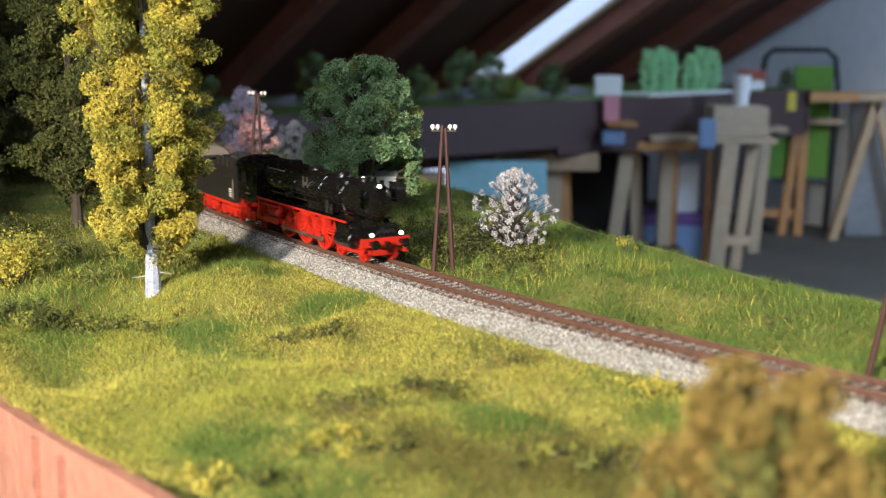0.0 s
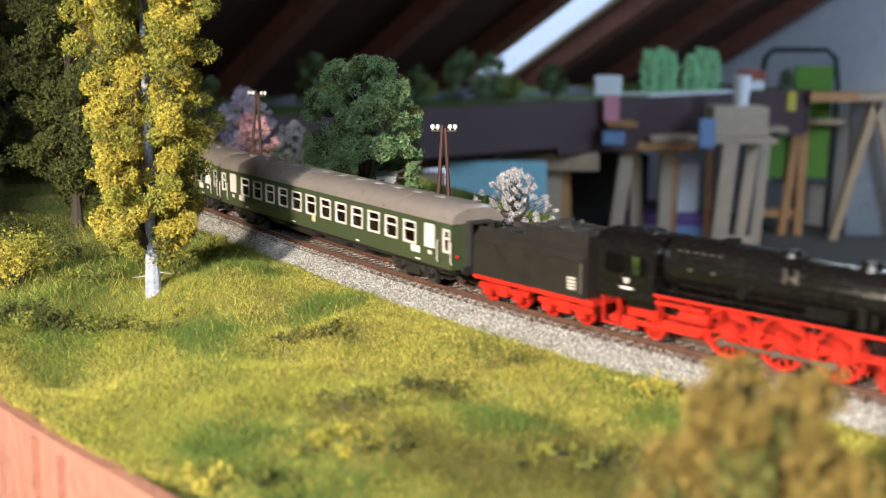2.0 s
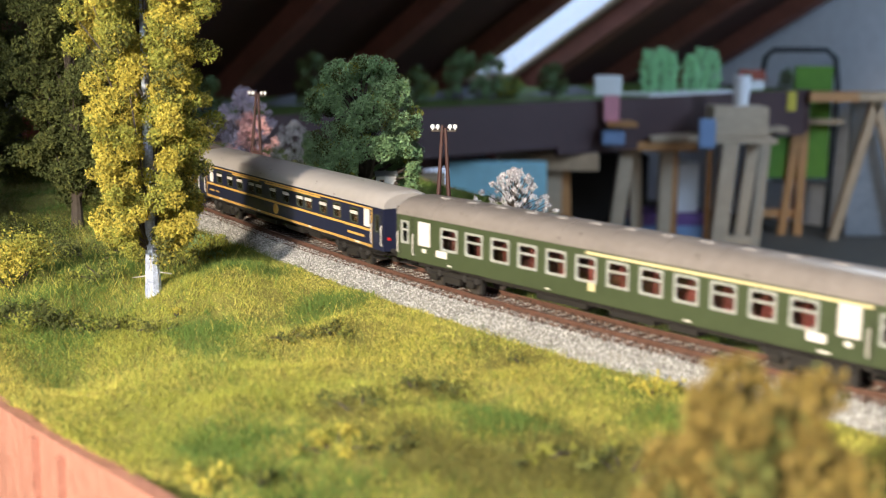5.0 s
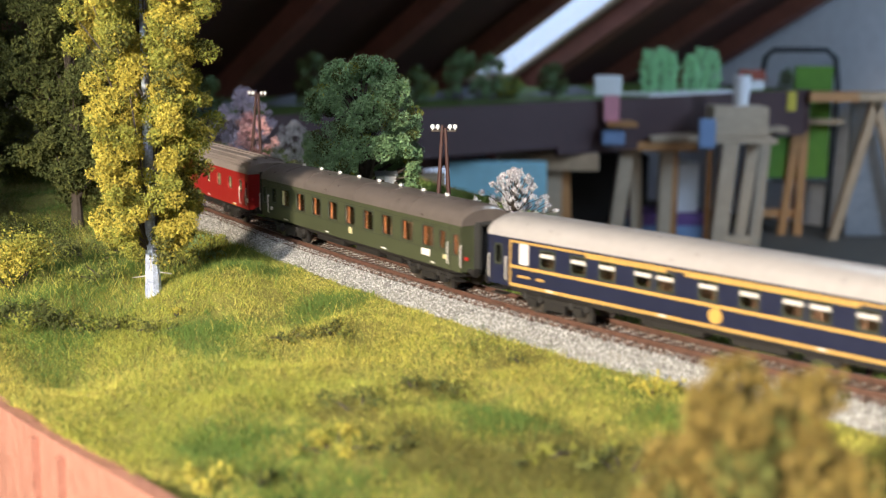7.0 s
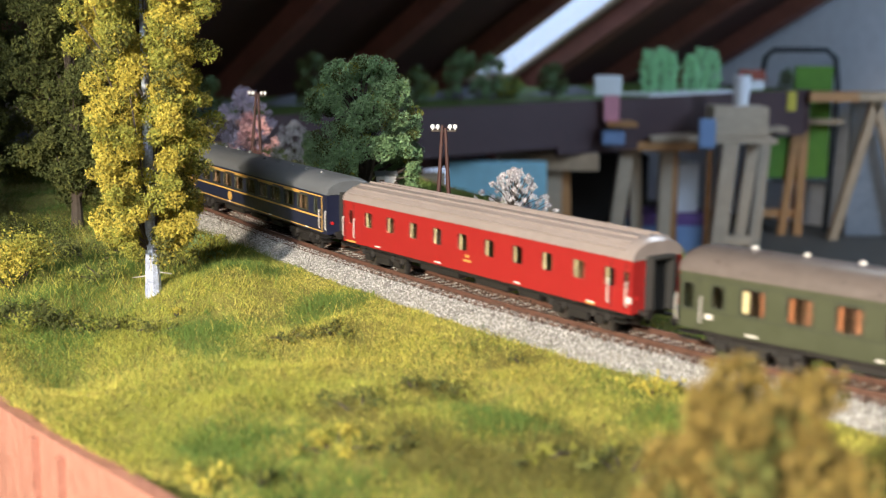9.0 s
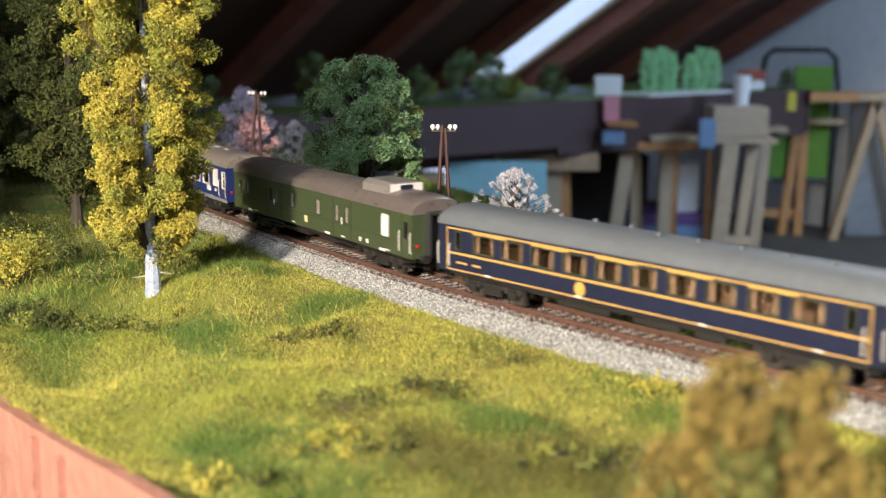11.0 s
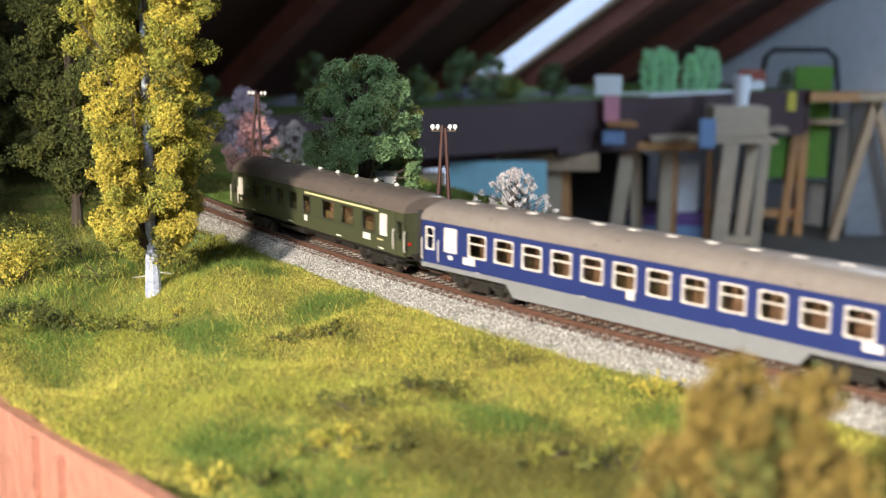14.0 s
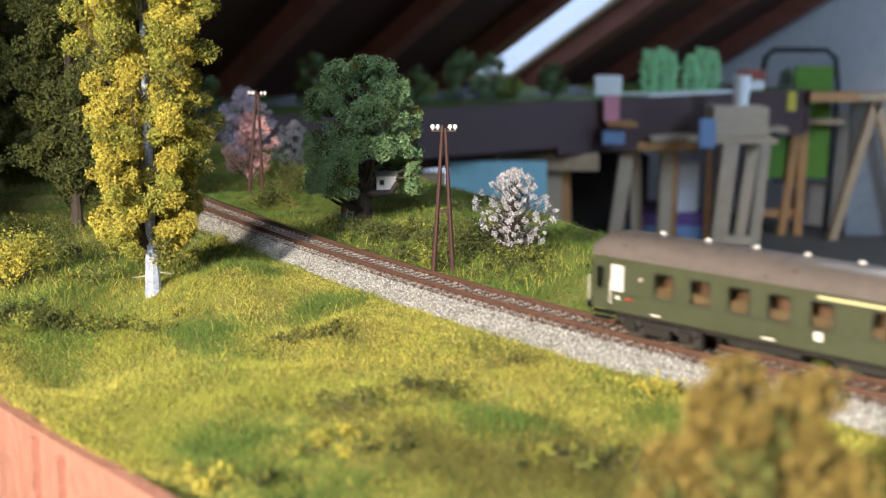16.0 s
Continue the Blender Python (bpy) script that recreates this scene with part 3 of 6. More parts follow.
def coach(name, label, L, paint, roof, windows, interior, frame="frame_white", doors=(), stripes=(), plates=(), vents="",
          roof_kw=None, ribs=0, skirt="", wheelbase=0.0288, bogie_in=0.042, frame_t=0.0011, z_gut=Z_GUT):
    """windows: (x, z, w, h, kind): kind "bar" a sliding pane with a bar, "plain", "frost" a white pane, "solid" a panel."""
    ob = thing(name, label, "railway coach", group="coaches of the train")
    zw0 = min(z - h / 2 for _, z, w, h, k in windows if k != "solid")
    zw1 = max(z + h / 2 for _, z, w, h, k in windows if k != "solid")
    zs, zg = Z_SILL, z_gut
    b = Shape()
    T = 0.0009
    for sy in (-1, 1):
        y0, y1 = sorted((sy * HW, sy * (HW - T)))
        b.box(-L / 2, L / 2, y0, y1, zs, zw0)
        b.box(-L / 2, L / 2, y0, y1, zw1, zg)
        x = -L / 2
        for wx, wz, w, h, k in sorted(q for q in windows if q[4] != "solid"):
            b.box(x, wx - w / 2, y0, y1, zw0, zw1)
            if wz - h / 2 > zw0 + 1e-5:
                b.box(wx - w / 2, wx + w / 2, y0, y1, zw0, wz - h / 2)
            if wz + h / 2 < zw1 - 1e-5:
                b.box(wx - w / 2, wx + w / 2, y0, y1, wz + h / 2, zw1)
            x = wx + w / 2
        b.box(x, L / 2, y0, y1, zw0, zw1)
    for x in (-1, 1):
        e0, e1 = sorted((x * L / 2, x * (L / 2 - 0.001)))
        b.box(e0, e1, -HW + T, HW - T, zs, zg)
    b.box(-L / 2 + 0.001, L / 2 - 0.001, -HW + T, HW - T, zs, zs + 0.001)
    body = part("body", b, PAINT[paint], ob)
    kw = dict(z0=zg)
    kw.update(roof_kw or {})
    part("roof", smooth_roof(L + 0.001, **kw), PAINT[roof], ob, smooth=True)
    if ribs:
        pr = roof_profile(**kw)
        for k in range(3, len(pr) - 3, 2):
            y, z = pr[k]
            part("roof_rib", Shape().box(-L / 2 + 0.005, L / 2 - 0.005, y - 0.0005, y + 0.0005, z - 0.0003, z + 0.0009), PAINT[roof], ob)
    elif roof in ("roof_dark", "roof_grey"):
        pr = [(y, z + 0.00022) for y, z in roof_profile(**kw)[1:-1]]
        for k in range(1, int(L / 0.03)):
            x = -L / 2 + k * 0.03
            part("roof_seam", Shape().tube([(x, y, z - 0.0002) for y, z in pr], 0.00030, 4), PAINT[roof], ob)
    # inside: floor, corridor wall, seats
    ins = Shape().box(-L / 2 + 0.002, L / 2 - 0.002, -0.0022, -0.0014, zs + 0.001, zg)
    k = -L / 2 + 0.022
    while k < L / 2 - 0.02:
        ins.box(k, k + 0.0009, -HW + 0.0035, HW - 0.0030, zs + 0.001, zg - 0.001)
        ins.box(k + 0.001, k + 0.0045, -HW + 0.004, -0.0024, zs + 0.001, zs + 0.0155)
        k += 0.0192
    part("interior", ins, PAINT["seat_red" if interior == "seat_red" else "dark_wood"], ob)
    # windows
    meshes = {}
    for wx, wz, w, h, kind in windows:
        for sy in (-1, 1):
            m = pose(wx, sy * (HW + 0.0003), wz) @ pose(0, 0, 0, 0, 0, 0 if sy < 0 else 180) @ pose(0, 0.0, 0)
            key = (round(w, 5), round(h, 5), kind)
            if key not in meshes:
                d = 0.0009
                fr = ring_shape(w + 0.0006, h + 0.0006, frame_t, d, h * 0.42 if kind == "bar" else 0.0)
                fr.v = [(x, y + d, z) for x, y, z in fr.v]
                pane = Shape().box(-w / 2 + 0.0002, w / 2 - 0.0002, 0.0007, 0.0009, -h / 2 + 0.0002, h / 2 - 0.0002)
                meshes[key] = (fr.mesh("window_frame", PAINT[frame if kind != "frost" else "frost"]), pane.mesh("pane", PAINT[kind if kind in ("frost", "dim") else "pane"]))
                if kind == "solid":
                    meshes[key] = (Shape().box(-w / 2, w / 2, 0, 0.0004, -h / 2, h / 2).mesh("panel", PAINT["frost"]), None)
            fr, pane = meshes[key]
            w_ob = part("window" if kind != "solid" else "panel", fr, None, ob, m=m)
            if pane:
                p = part("pane", pane, None, w_ob)
                p.visible_shadow = kind in ("frost", "dim")
            if kind == "slide":
                part("sash_bar", Shape().box(-w / 2 + 0.0002, w / 2 - 0.0002, -0.0002, 0.0006, h * 0.10, h * 0.30), PAINT["frame_white"], w_ob)
            if kind == "seat":
                part("seat_back", Shape().box(-w / 2, w / 2, 0.0030, 0.0040, -h / 2 - 0.001, -h * 0.12), PAINT[interior], w_ob)
            if kind == "curtain":
                for cx in (-1, 1):
                    part("curtain", Shape().box(cx * w * 0.36 - w * 0.085, cx * w * 0.36 + w * 0.085, 0.0016, 0.0020, -h / 2, h / 2), PAINT[interior], w_ob)
    # doors: raised leaf edges, handle bars
    for dx, dw in doors:
        for sy in (-1, 1):
            y = sy * (HW + 0.0001)
            d = Shape()
            for q in (-dw / 2, dw / 2):
                d.box(dx + q - 0.0002, dx + q + 0.0002, *sorted((y, y - sy * 0.0003)), zs + 0.001, zg - 0.001)
            dr = part("door", d, PAINT["dark"], ob)
            for q in (-1, 1) if not (len(doors) == 3 and abs(dx) < 0.1) else ():
                hx = dx + q * (dw / 2 + 0.0012)
                part("handrail", Shape().tube([(hx, y + sy * 0.0003, zs + 0.003), (hx, y + sy * 0.0009, zs + 0.004), (hx, y + sy * 0.0009, zs + 0.0135), (hx, y + sy * 0.0003, zs + 0.0145)], 0.00032, 6), PAINT["frame_white"], dr)
            part("step", Shape().box(dx - dw / 2, dx + dw / 2, *sorted((sy * (HW - 0.004), sy * (HW + 0.0004))), zs - 0.0050, zs - 0.0044).box(dx - dw / 2, dx + dw / 2, *sorted((sy * (HW - 0.004), sy * (HW + 0.0004))), zs - 0.0024, zs - 0.0018), PAINT["dark"], dr)
    for x0, x1, z, t, col in stripes:
        for sy in (-1, 1):
            part("stripe", Shape().box(x0, x1, *sorted((sy * HW, sy * (HW + 0.00016))), z - t / 2, z + t / 2), PAINT[col], ob)
    for x, z, w, h, col in plates:
        for sy in (-1, 1):
            if h > w * 0.85 and col == "yellow" and w > 0.005:
                part("emblem", Shape().disc((x, sy * (HW + 0.0001), z), w / 2, 0.0004, n=20).disc((x, sy * (HW + 0.0003), z), w / 3.4, 0.0003, n=14), PAINT[col], ob)
            else:
                part("plate", Shape().box(x - w / 2, x + w / 2, *sorted((sy * HW, sy * (HW + 0.0002))), z - h / 2, z + h / 2), PAINT[col], ob)
    # lettering bars along the sole bar
    r = random.Random(len(name) + int(L * 1000))
    rows = [(x, x + r.uniform(0.003, 0.006), Z_SILL + 0.0014) for x in (-L * 0.36, -L * 0.12, L * 0.16, L * 0.38)]
    for row in rows:
        part("lettering", bars_shape([row], 0.0008), PAINT["plate"], ob, m=pose(0, -HW - 0.00005, 0))
    # roof vents
    zt = kw.get("z1", Z_TOP)
    if vents:
        step = {"low": 0.0215, "bulb": 0.0235, "tall": 0.022}[vents]
        k = -L / 2 + 0.024
        while k < L / 2 - 0.02:
            if vents == "low":
                v = Shape().box(-0.0032, 0.0032, -0.0014, 0.0014, -0.0008, 0.0005, c=0.0003)
                part("roof_vent", v, PAINT["vent_white" if paint == "blue" else "roof_silver"], ob, m=pose(k, -0.0015, zt - 0.0002))
            else:
                v = Shape().tube([(0, 0, -0.0012), (0, 0, 0.0006), (0, 0, 0.0008), (0, 0, 0.0018), (0, 0, 0.0022)], [0.0006, 0.0006, 0.0013, 0.0011, 0.0005], 10)
                part("roof_vent", v, PAINT["vent_white" if vents == "bulb" else roof], ob, m=pose(k, 0.0035 if vents == "bulb" else (-0.004 if int(k * 1000) % 2 else 0.004), zt - 0.0008))
            k += step
    # underframe
    u = Shape().box(-L / 2 + 0.004, L / 2 - 0.004, -0.011, 0.011, 0.0085, zs)
    part("underframe", u, PAINT["dark"], ob)
    for x0, x1, sy in ((-0.045, -0.012, -1), (0.002, 0.028, -1), (0.036, 0.052, -1), (-0.05, -0.02, 1), (0.0, 0.03, 1)):
        part("equipment_box", Shape().box(x0, x1, *sorted((sy * 0.004, sy * 0.0120)), 0.0060, 0.0095, c=0.0005), PAINT["dark"], ob)
    if skirt:
        for sy in (-1, 1):
            xa = L / 2 - 0.062
            pr = [(-xa, zs), (-xa + 0.006, 0.0050), (xa - 0.006, 0.0050), (xa, zs)]
            y0, y1 = sy * (HW - 0.0003), sy * (HW - 0.0012)
            sk = Shape().add([(x, y0, z) for x, z in pr] + [(x, y1, z) for x, z in pr], [(0, 1, 2, 3), (7, 6, 5, 4), (0, 4, 5, 1), (1, 5, 6, 2), (2, 6, 7, 3), (3, 7, 4, 0)])
            sk.box(-L / 2, L / 2, *sorted((sy * (HW + 0.0003), sy * (HW - 0.0004))), zs - 0.0008, zs + 0.0016)
            part("skirt", sk, PAINT[skirt], ob)
    for q in (-1, 1):
        bogie(ob, q * (L / 2 - bogie_in), wheelbase)
        # buffers, gangway bellows
        for sy in (-1, 1):
            part("buffer", Shape().tube([(q * L / 2, sy * 0.0100, 0.0122), (q * (L / 2 + 0.005), sy * 0.0100, 0.0122), (q * (L / 2 + 0.005), sy * 0.0100, 0.0122), (q * (L / 2 + 0.0058), sy * 0.0100, 0.0122)], [0.0013, 0.0011, 0.0026, 0.0024], 12), PAINT["dark"], ob)
            part("tail_lamp", Shape().disc((q * (L / 2 + 0.0002), sy * 0.0125, 0.019), 0.0010, 0.0008, axis="x", n=10), PAINT["tail_red"], ob)
        g = Shape()
        for y in (-0.0075, 0.0058):
            g.box(*sorted((q * L / 2, q * (L / 2 + 0.0045))), y, y + 0.0017, 0.012, 0.0365, c=0.0005)
        g.box(*sorted((q * L / 2, q * (L / 2 + 0.0045))), -0.0075, 0.0075, 0.0355, 0.0375, c=0.0005)
        g.box(*sorted((q * L / 2, q * (L / 2 + 0.0005))), -0.0058, 0.0058, 0.012, 0.0355)
        part("gangway", g, PAINT["rubber"], ob)
    return ob


def uic_windows(kind="bar"):
    w = [((i - 5.5) * 0.0192, 0.0268, 0.0128, 0.0118, kind) for i in range(12)]
    for q in (-1, 1):
        w += [(q * 0.1255, 0.0275, 0.0090, 0.0122, "frost"), (q * 0.1415, 0.0268, 0.0062, 0.0120, "bar")]
    return w


def row_windows(n, pitch, x0, w, h, z, kind):
    return [(x0 + (i - (n - 1) / 2) * pitch, z, w, h, kind) for i in range(n)]


def build_train():
    T = []
    uic_doors = ((-0.1405, 0.0105), (0.1405, 0.0105))
    uic_plates = [(-0.1115, 0.0185, 0.0085, 0.0036, "plate"), (0.1115, 0.0185, 0.0085, 0.0036, "plate"), (-0.006, 0.0190, 0.0042, 0.0042, "cream"), (0.1255, 0.0185, 0.003, 0.002, "plate"), (-0.1255, 0.0185, 0.003, 0.002, "plate")]
    T.append((coach("railway_coach", "olive green express coach with white-framed windows on the track", 0.2931, "green", "roof_grey", uic_windows(), "seat_red", doors=uic_doors, plates=uic_plates, vents="low"), -0.5336, 0.109))
    c2 = coach("railway_coach", "olive green express coach with a cream line over half its windows", 0.2962, "green", "roof_grey", uic_windows(), "seat_red", frame="frame_grey", doors=uic_doors, plates=uic_plates,
               vents="low", stripes=((-0.01, 0.135, 0.0346, 0.0013, "cream"),))
    T.append((c2, -0.8354, 0.109))
    # navy sleeping car with a silver roof
    xs = [-0.098, -0.079, -0.062, -0.042, -0.030, -0.008, 0.012, 0.032, 0.044, 0.064, 0.082, 0.103]
    sw = [(x, 0.0282, 0.0092, 0.0085, "slide") for x in xs] + [(-0.113, 0.0288, 0.0052, 0.0095, "frost"), (0.118, 0.0288, 0.0055, 0.0095, "frost"), (-0.130, 0.027, 0.0045, 0.010, "plain"), (0.130, 0.027, 0.0045, 0.010, "plain")]
    st = [(-0.122, 0.124, 0.0345, 0.0009, "yellow"), (-0.122, 0.124, 0.0222, 0.0014, "yellow"), (-0.122, 0.124, 0.0136, 0.0007, "yellow"), (-0.122, 0.124, 0.0128, 0.0006, "yellow"), (-0.075, -0.03, 0.0332, 0.0012, "yellow"), (-0.02, 0.06, 0.0332, 0.0012, "yellow"),
          (-0.1225, -0.1217, 0.024, 0.0222, "yellow"), (0.1233, 0.1241, 0.024, 0.0222, "yellow"), (-0.117, -0.109, 0.0178, 0.0010, "yellow"), (-0.105, -0.100, 0.0178, 0.0010, "yellow"), (0.095, 0.115, 0.0178, 0.0013, "yellow")]
    T.append((coach("sleeping_car", "navy blue sleeping car with yellow lines and silver roof", 0.2742, "navy", "roof_silver", sw, "seat_beige", frame="frame_dark", doors=((-0.130, 0.009), (0.130, 0.009)), stripes=st,
                    plates=[(-0.004, 0.0180, 0.0068, 0.0068, "yellow")], frame_t=0.0008), -1.1348, 0.096))
    # old green coach with orange curtains
    ow = row_windows(9, 0.0205, 0.002, 0.0112, 0.0112, 0.0270, "curtain") + [(-0.096, 0.027, 0.006, 0.010, "plain"), (0.098, 0.027, 0.006, 0.010, "curtain"), (-0.110, 0.026, 0.0055, 0.0115, "plain"), (0.110, 0.026, 0.0055, 0.0115, "curtain")]
    od = ((-0.1095, 0.0095), (0.1095, 0.0095))
    ost = [(-0.116, 0.116, 0.0204, 0.0004, "frame_dark"), (-0.116, 0.116, 0.0338, 0.0004, "frame_dark")]
    T.append((coach("old_coach", "dark green older coach with orange curtains and dark roof", 0.2291, "old_green", "roof_dark", ow, "seat_orange", frame="frame_dark", doors=od, stripes=ost, vents="bulb",
                    plates=[(0.082, 0.0180, 0.0080, 0.0036, "plate"), (0.002, 0.0182, 0.0036, 0.0036, "cream"), (0.1, 0.0182, 0.003, 0.0022, "cream"), (-0.1, 0.0182, 0.003, 0.0022, "plate"), (-0.083, 0.0270, 0.0026, 0.009, "cream")], frame_t=0.0007, bogie_in=0.034), -1.4077, 0.084))
    # red dining car
    rw = row_windows(9, 0.0215, -0.004, 0.0086, 0.0092, 0.0272, "curtain") + [(0.102, 0.0272, 0.0075, 0.0092, "curtain"), (-0.108, 0.027, 0.0045, 0.0085, "plain"), (0.1125, 0.027, 0.0040, 0.0085, "curtain")]
    T.append((coach("dining_car", "bright red dining car with ribbed pale roof and beige curtains", 0.2317, "red", "roof_ribbed", rw, "seat_beige", frame="frame_red", doors=((0.1075, 0.009), (-0.1095, 0.009)), ribs=1, vents="",
                    plates=[(0.0, 0.0205, 0.003, 0.0014, "yellow"), (0.0, 0.0180, 0.006, 0.0011, "yellow"), (-0.108, 0.0128, 0.009, 0.0010, "yellow"), (0.09, 0.0128, 0.006, 0.0009, "yellow"), (0.114, 0.0182, 0.003, 0.0028, "plate")], frame_t=0.0006, roof_kw=dict(z1=0.0455), bogie_in=0.036), -1.6607, 0.084))
    # second blue car, wide windows, slate roof
    bw = row_windows(10, 0.0205, 0.0, 0.0150, 0.0095, 0.0282, "curtain") + [(-0.111, 0.0285, 0.004, 0.0095, "plain"), (0.111, 0.0285, 0.004, 0.0095, "plain")]
    st = [(-0.119, 0.119, 0.0345, 0.0008, "yellow"), (-0.119, 0.119, 0.0218, 0.0011, "yellow"), (-0.119, 0.119, 0.0132, 0.0007, "yellow"), (-0.1195, -0.1188, 0.024, 0.0220, "yellow"), (0.1188, 0.1195, 0.024, 0.0220, "yellow"), (-0.112, -0.104, 0.0172, 0.0010, "yellow"), (-0.1, -0.094, 0.0172, 0.0010, "yellow")]
    st += [(-0.1 + 0.041 * i, -0.076 + 0.041 * i, 0.0335, 0.0010, "yellow") for i in range(5)]
    T.append((coach("saloon_car", "navy blue saloon car with yellow lines and slate roof", 0.252, "navy", "roof_slate", bw, "curtain_brown", frame="frame_dark", doors=((-0.121, 0.006), (0.121, 0.006)), stripes=st, vents="tall",
                    plates=[(-0.027, 0.0172, 0.0066, 0.0066, "yellow")], frame_t=0.0007, bogie_in=0.038), -1.922, 0.088))
    # baggage van
    gw = [(-0.105, 0.027, 0.0050, 0.0090, "plain"), (-0.094, 0.027, 0.005, 0.0088, "dim"), (-0.058, 0.0265, 0.0040, 0.0095, "plain"), (-0.050, 0.0265, 0.0040, 0.0095, "dim"), (-0.027, 0.027, 0.0058, 0.0095, "dim"), (0.008, 0.027, 0.0055, 0.0095, "dim"),
          (0.032, 0.0265, 0.0040, 0.0100, "dim"), (0.044, 0.0265, 0.0040, 0.0100, "dim"), (0.088, 0.027, 0.0070, 0.0118, "frost"), (0.110, 0.027, 0.0042, 0.0095, "plain")]
    B = coach("baggage_van", "olive green baggage van with a raised roof lookout", 0.2326, "green", "roof_dark", gw, "seat_green", frame="frame_dark", doors=((-0.054, 0.022), (0.038, 0.022), (0.110, 0.009)), stripes=[(-0.116, 0.099, 0.0204, 0.0004, "frame_dark")],
              plates=[(-0.008, 0.0176, 0.0040, 0.0040, "cream"), (-0.09, 0.0128, 0.006, 0.0014, "plate"), (0.02, 0.0128, 0.006, 0.0014, "plate"), (0.06, 0.0150, 0.0022, 0.0022, "plate"), (0.068, 0.0150, 0.0022, 0.0022, "plate"), (0.085, 0.0128, 0.006, 0.0014, "plate"), (-0.053, 0.0225, 0.001, 0.004, "plate"), (0.038, 0.0225, 0.001, 0.004, "plate")], frame_t=0.0005, bogie_in=0.036)
    lo = Shape()
    pr = [(-0.012, 0.041), (-0.0115, 0.0475), (-0.008, 0.0497), (0.008, 0.0497), (0.0115, 0.0475), (0.012, 0.041)]
    lo.prism(pr, 0.056, 0.085)
    cab = part("lookout", lo, PAINT["roof_grey"], B)
    part("front_window", Shape().box(0.0852, 0.0856, -0.004, 0.004, 0.0458, 0.0482, c=0.0001), PAINT["navy"], cab)
    part("front_panel", Shape().box(0.0849, 0.0852, -0.0105, 0.0105, 0.0445, 0.0490), PAINT["frost"], cab)
    T.append((B, -2.1885, 0.084))
    # blue express coach with a grey skirt
    T.append((coach("railway_coach", "cobalt blue express coach with white-framed windows and grey skirt", 0.2960, "blue", "roof_grey", uic_windows(), "seat_green", doors=uic_doors, plates=[(p[0], p[1], p[2], p[3], "plate") for p in uic_plates], vents="low", frame_t=0.0008, skirt="skirt"), -2.4679, 0.109))
    # last coach, with a yellow line
    lw = [(0.075, 0.0268, 0.0152, 0.0112, "seat"), (0.050, 0.0268, 0.0152, 0.0112, "seat"), (0.026, 0.0268, 0.0152, 0.0112, "seat")] + [(-0.002 - 0.0185 * i, 0.0268, 0.0105, 0.0112, "seat") for i in range(5)] + [(0.092, 0.0270, 0.0068, 0.0118, "frost"), (-0.1005, 0.0270, 0.0062, 0.0112, "frost"), (0.109, 0.0262, 0.0055, 0.0105, "plain"), (-0.110, 0.0262, 0.0045, 0.0105, "plain")]
    T.append((coach("old_coach", "dark green older coach with a yellow line above three wide windows", 0.2282, "old_green", "roof_dark", lw, "seat_ochre", frame="frame_dark", doors=od, stripes=[(-0.004, 0.086, 0.0340, 0.0012, "cream"), (-0.114, 0.114, 0.0204, 0.0004, "frame_dark")], vents="bulb",
                    plates=[(0.073, 0.0180, 0.0080, 0.0036, "plate"), (-0.003, 0.0182, 0.0036, 0.0036, "plate"), (0.088, 0.0182, 0.006, 0.0008, "cream"), (-0.1, 0.0182, 0.002, 0.0016, "plate"), (-0.094, 0.0182, 0.004, 0.0006, "tail_red"), (-0.088, 0.028, 0.0008, 0.0018, "plate")], frame_t=0.0007, bogie_in=0.034), -2.7476, 0.084))
    return T


def tube_x(s, x0, x1, r0, r1, z, n=28):
    return s.tube([(x0, 0, z), (x1, 0, z)], [r0, r1], n)


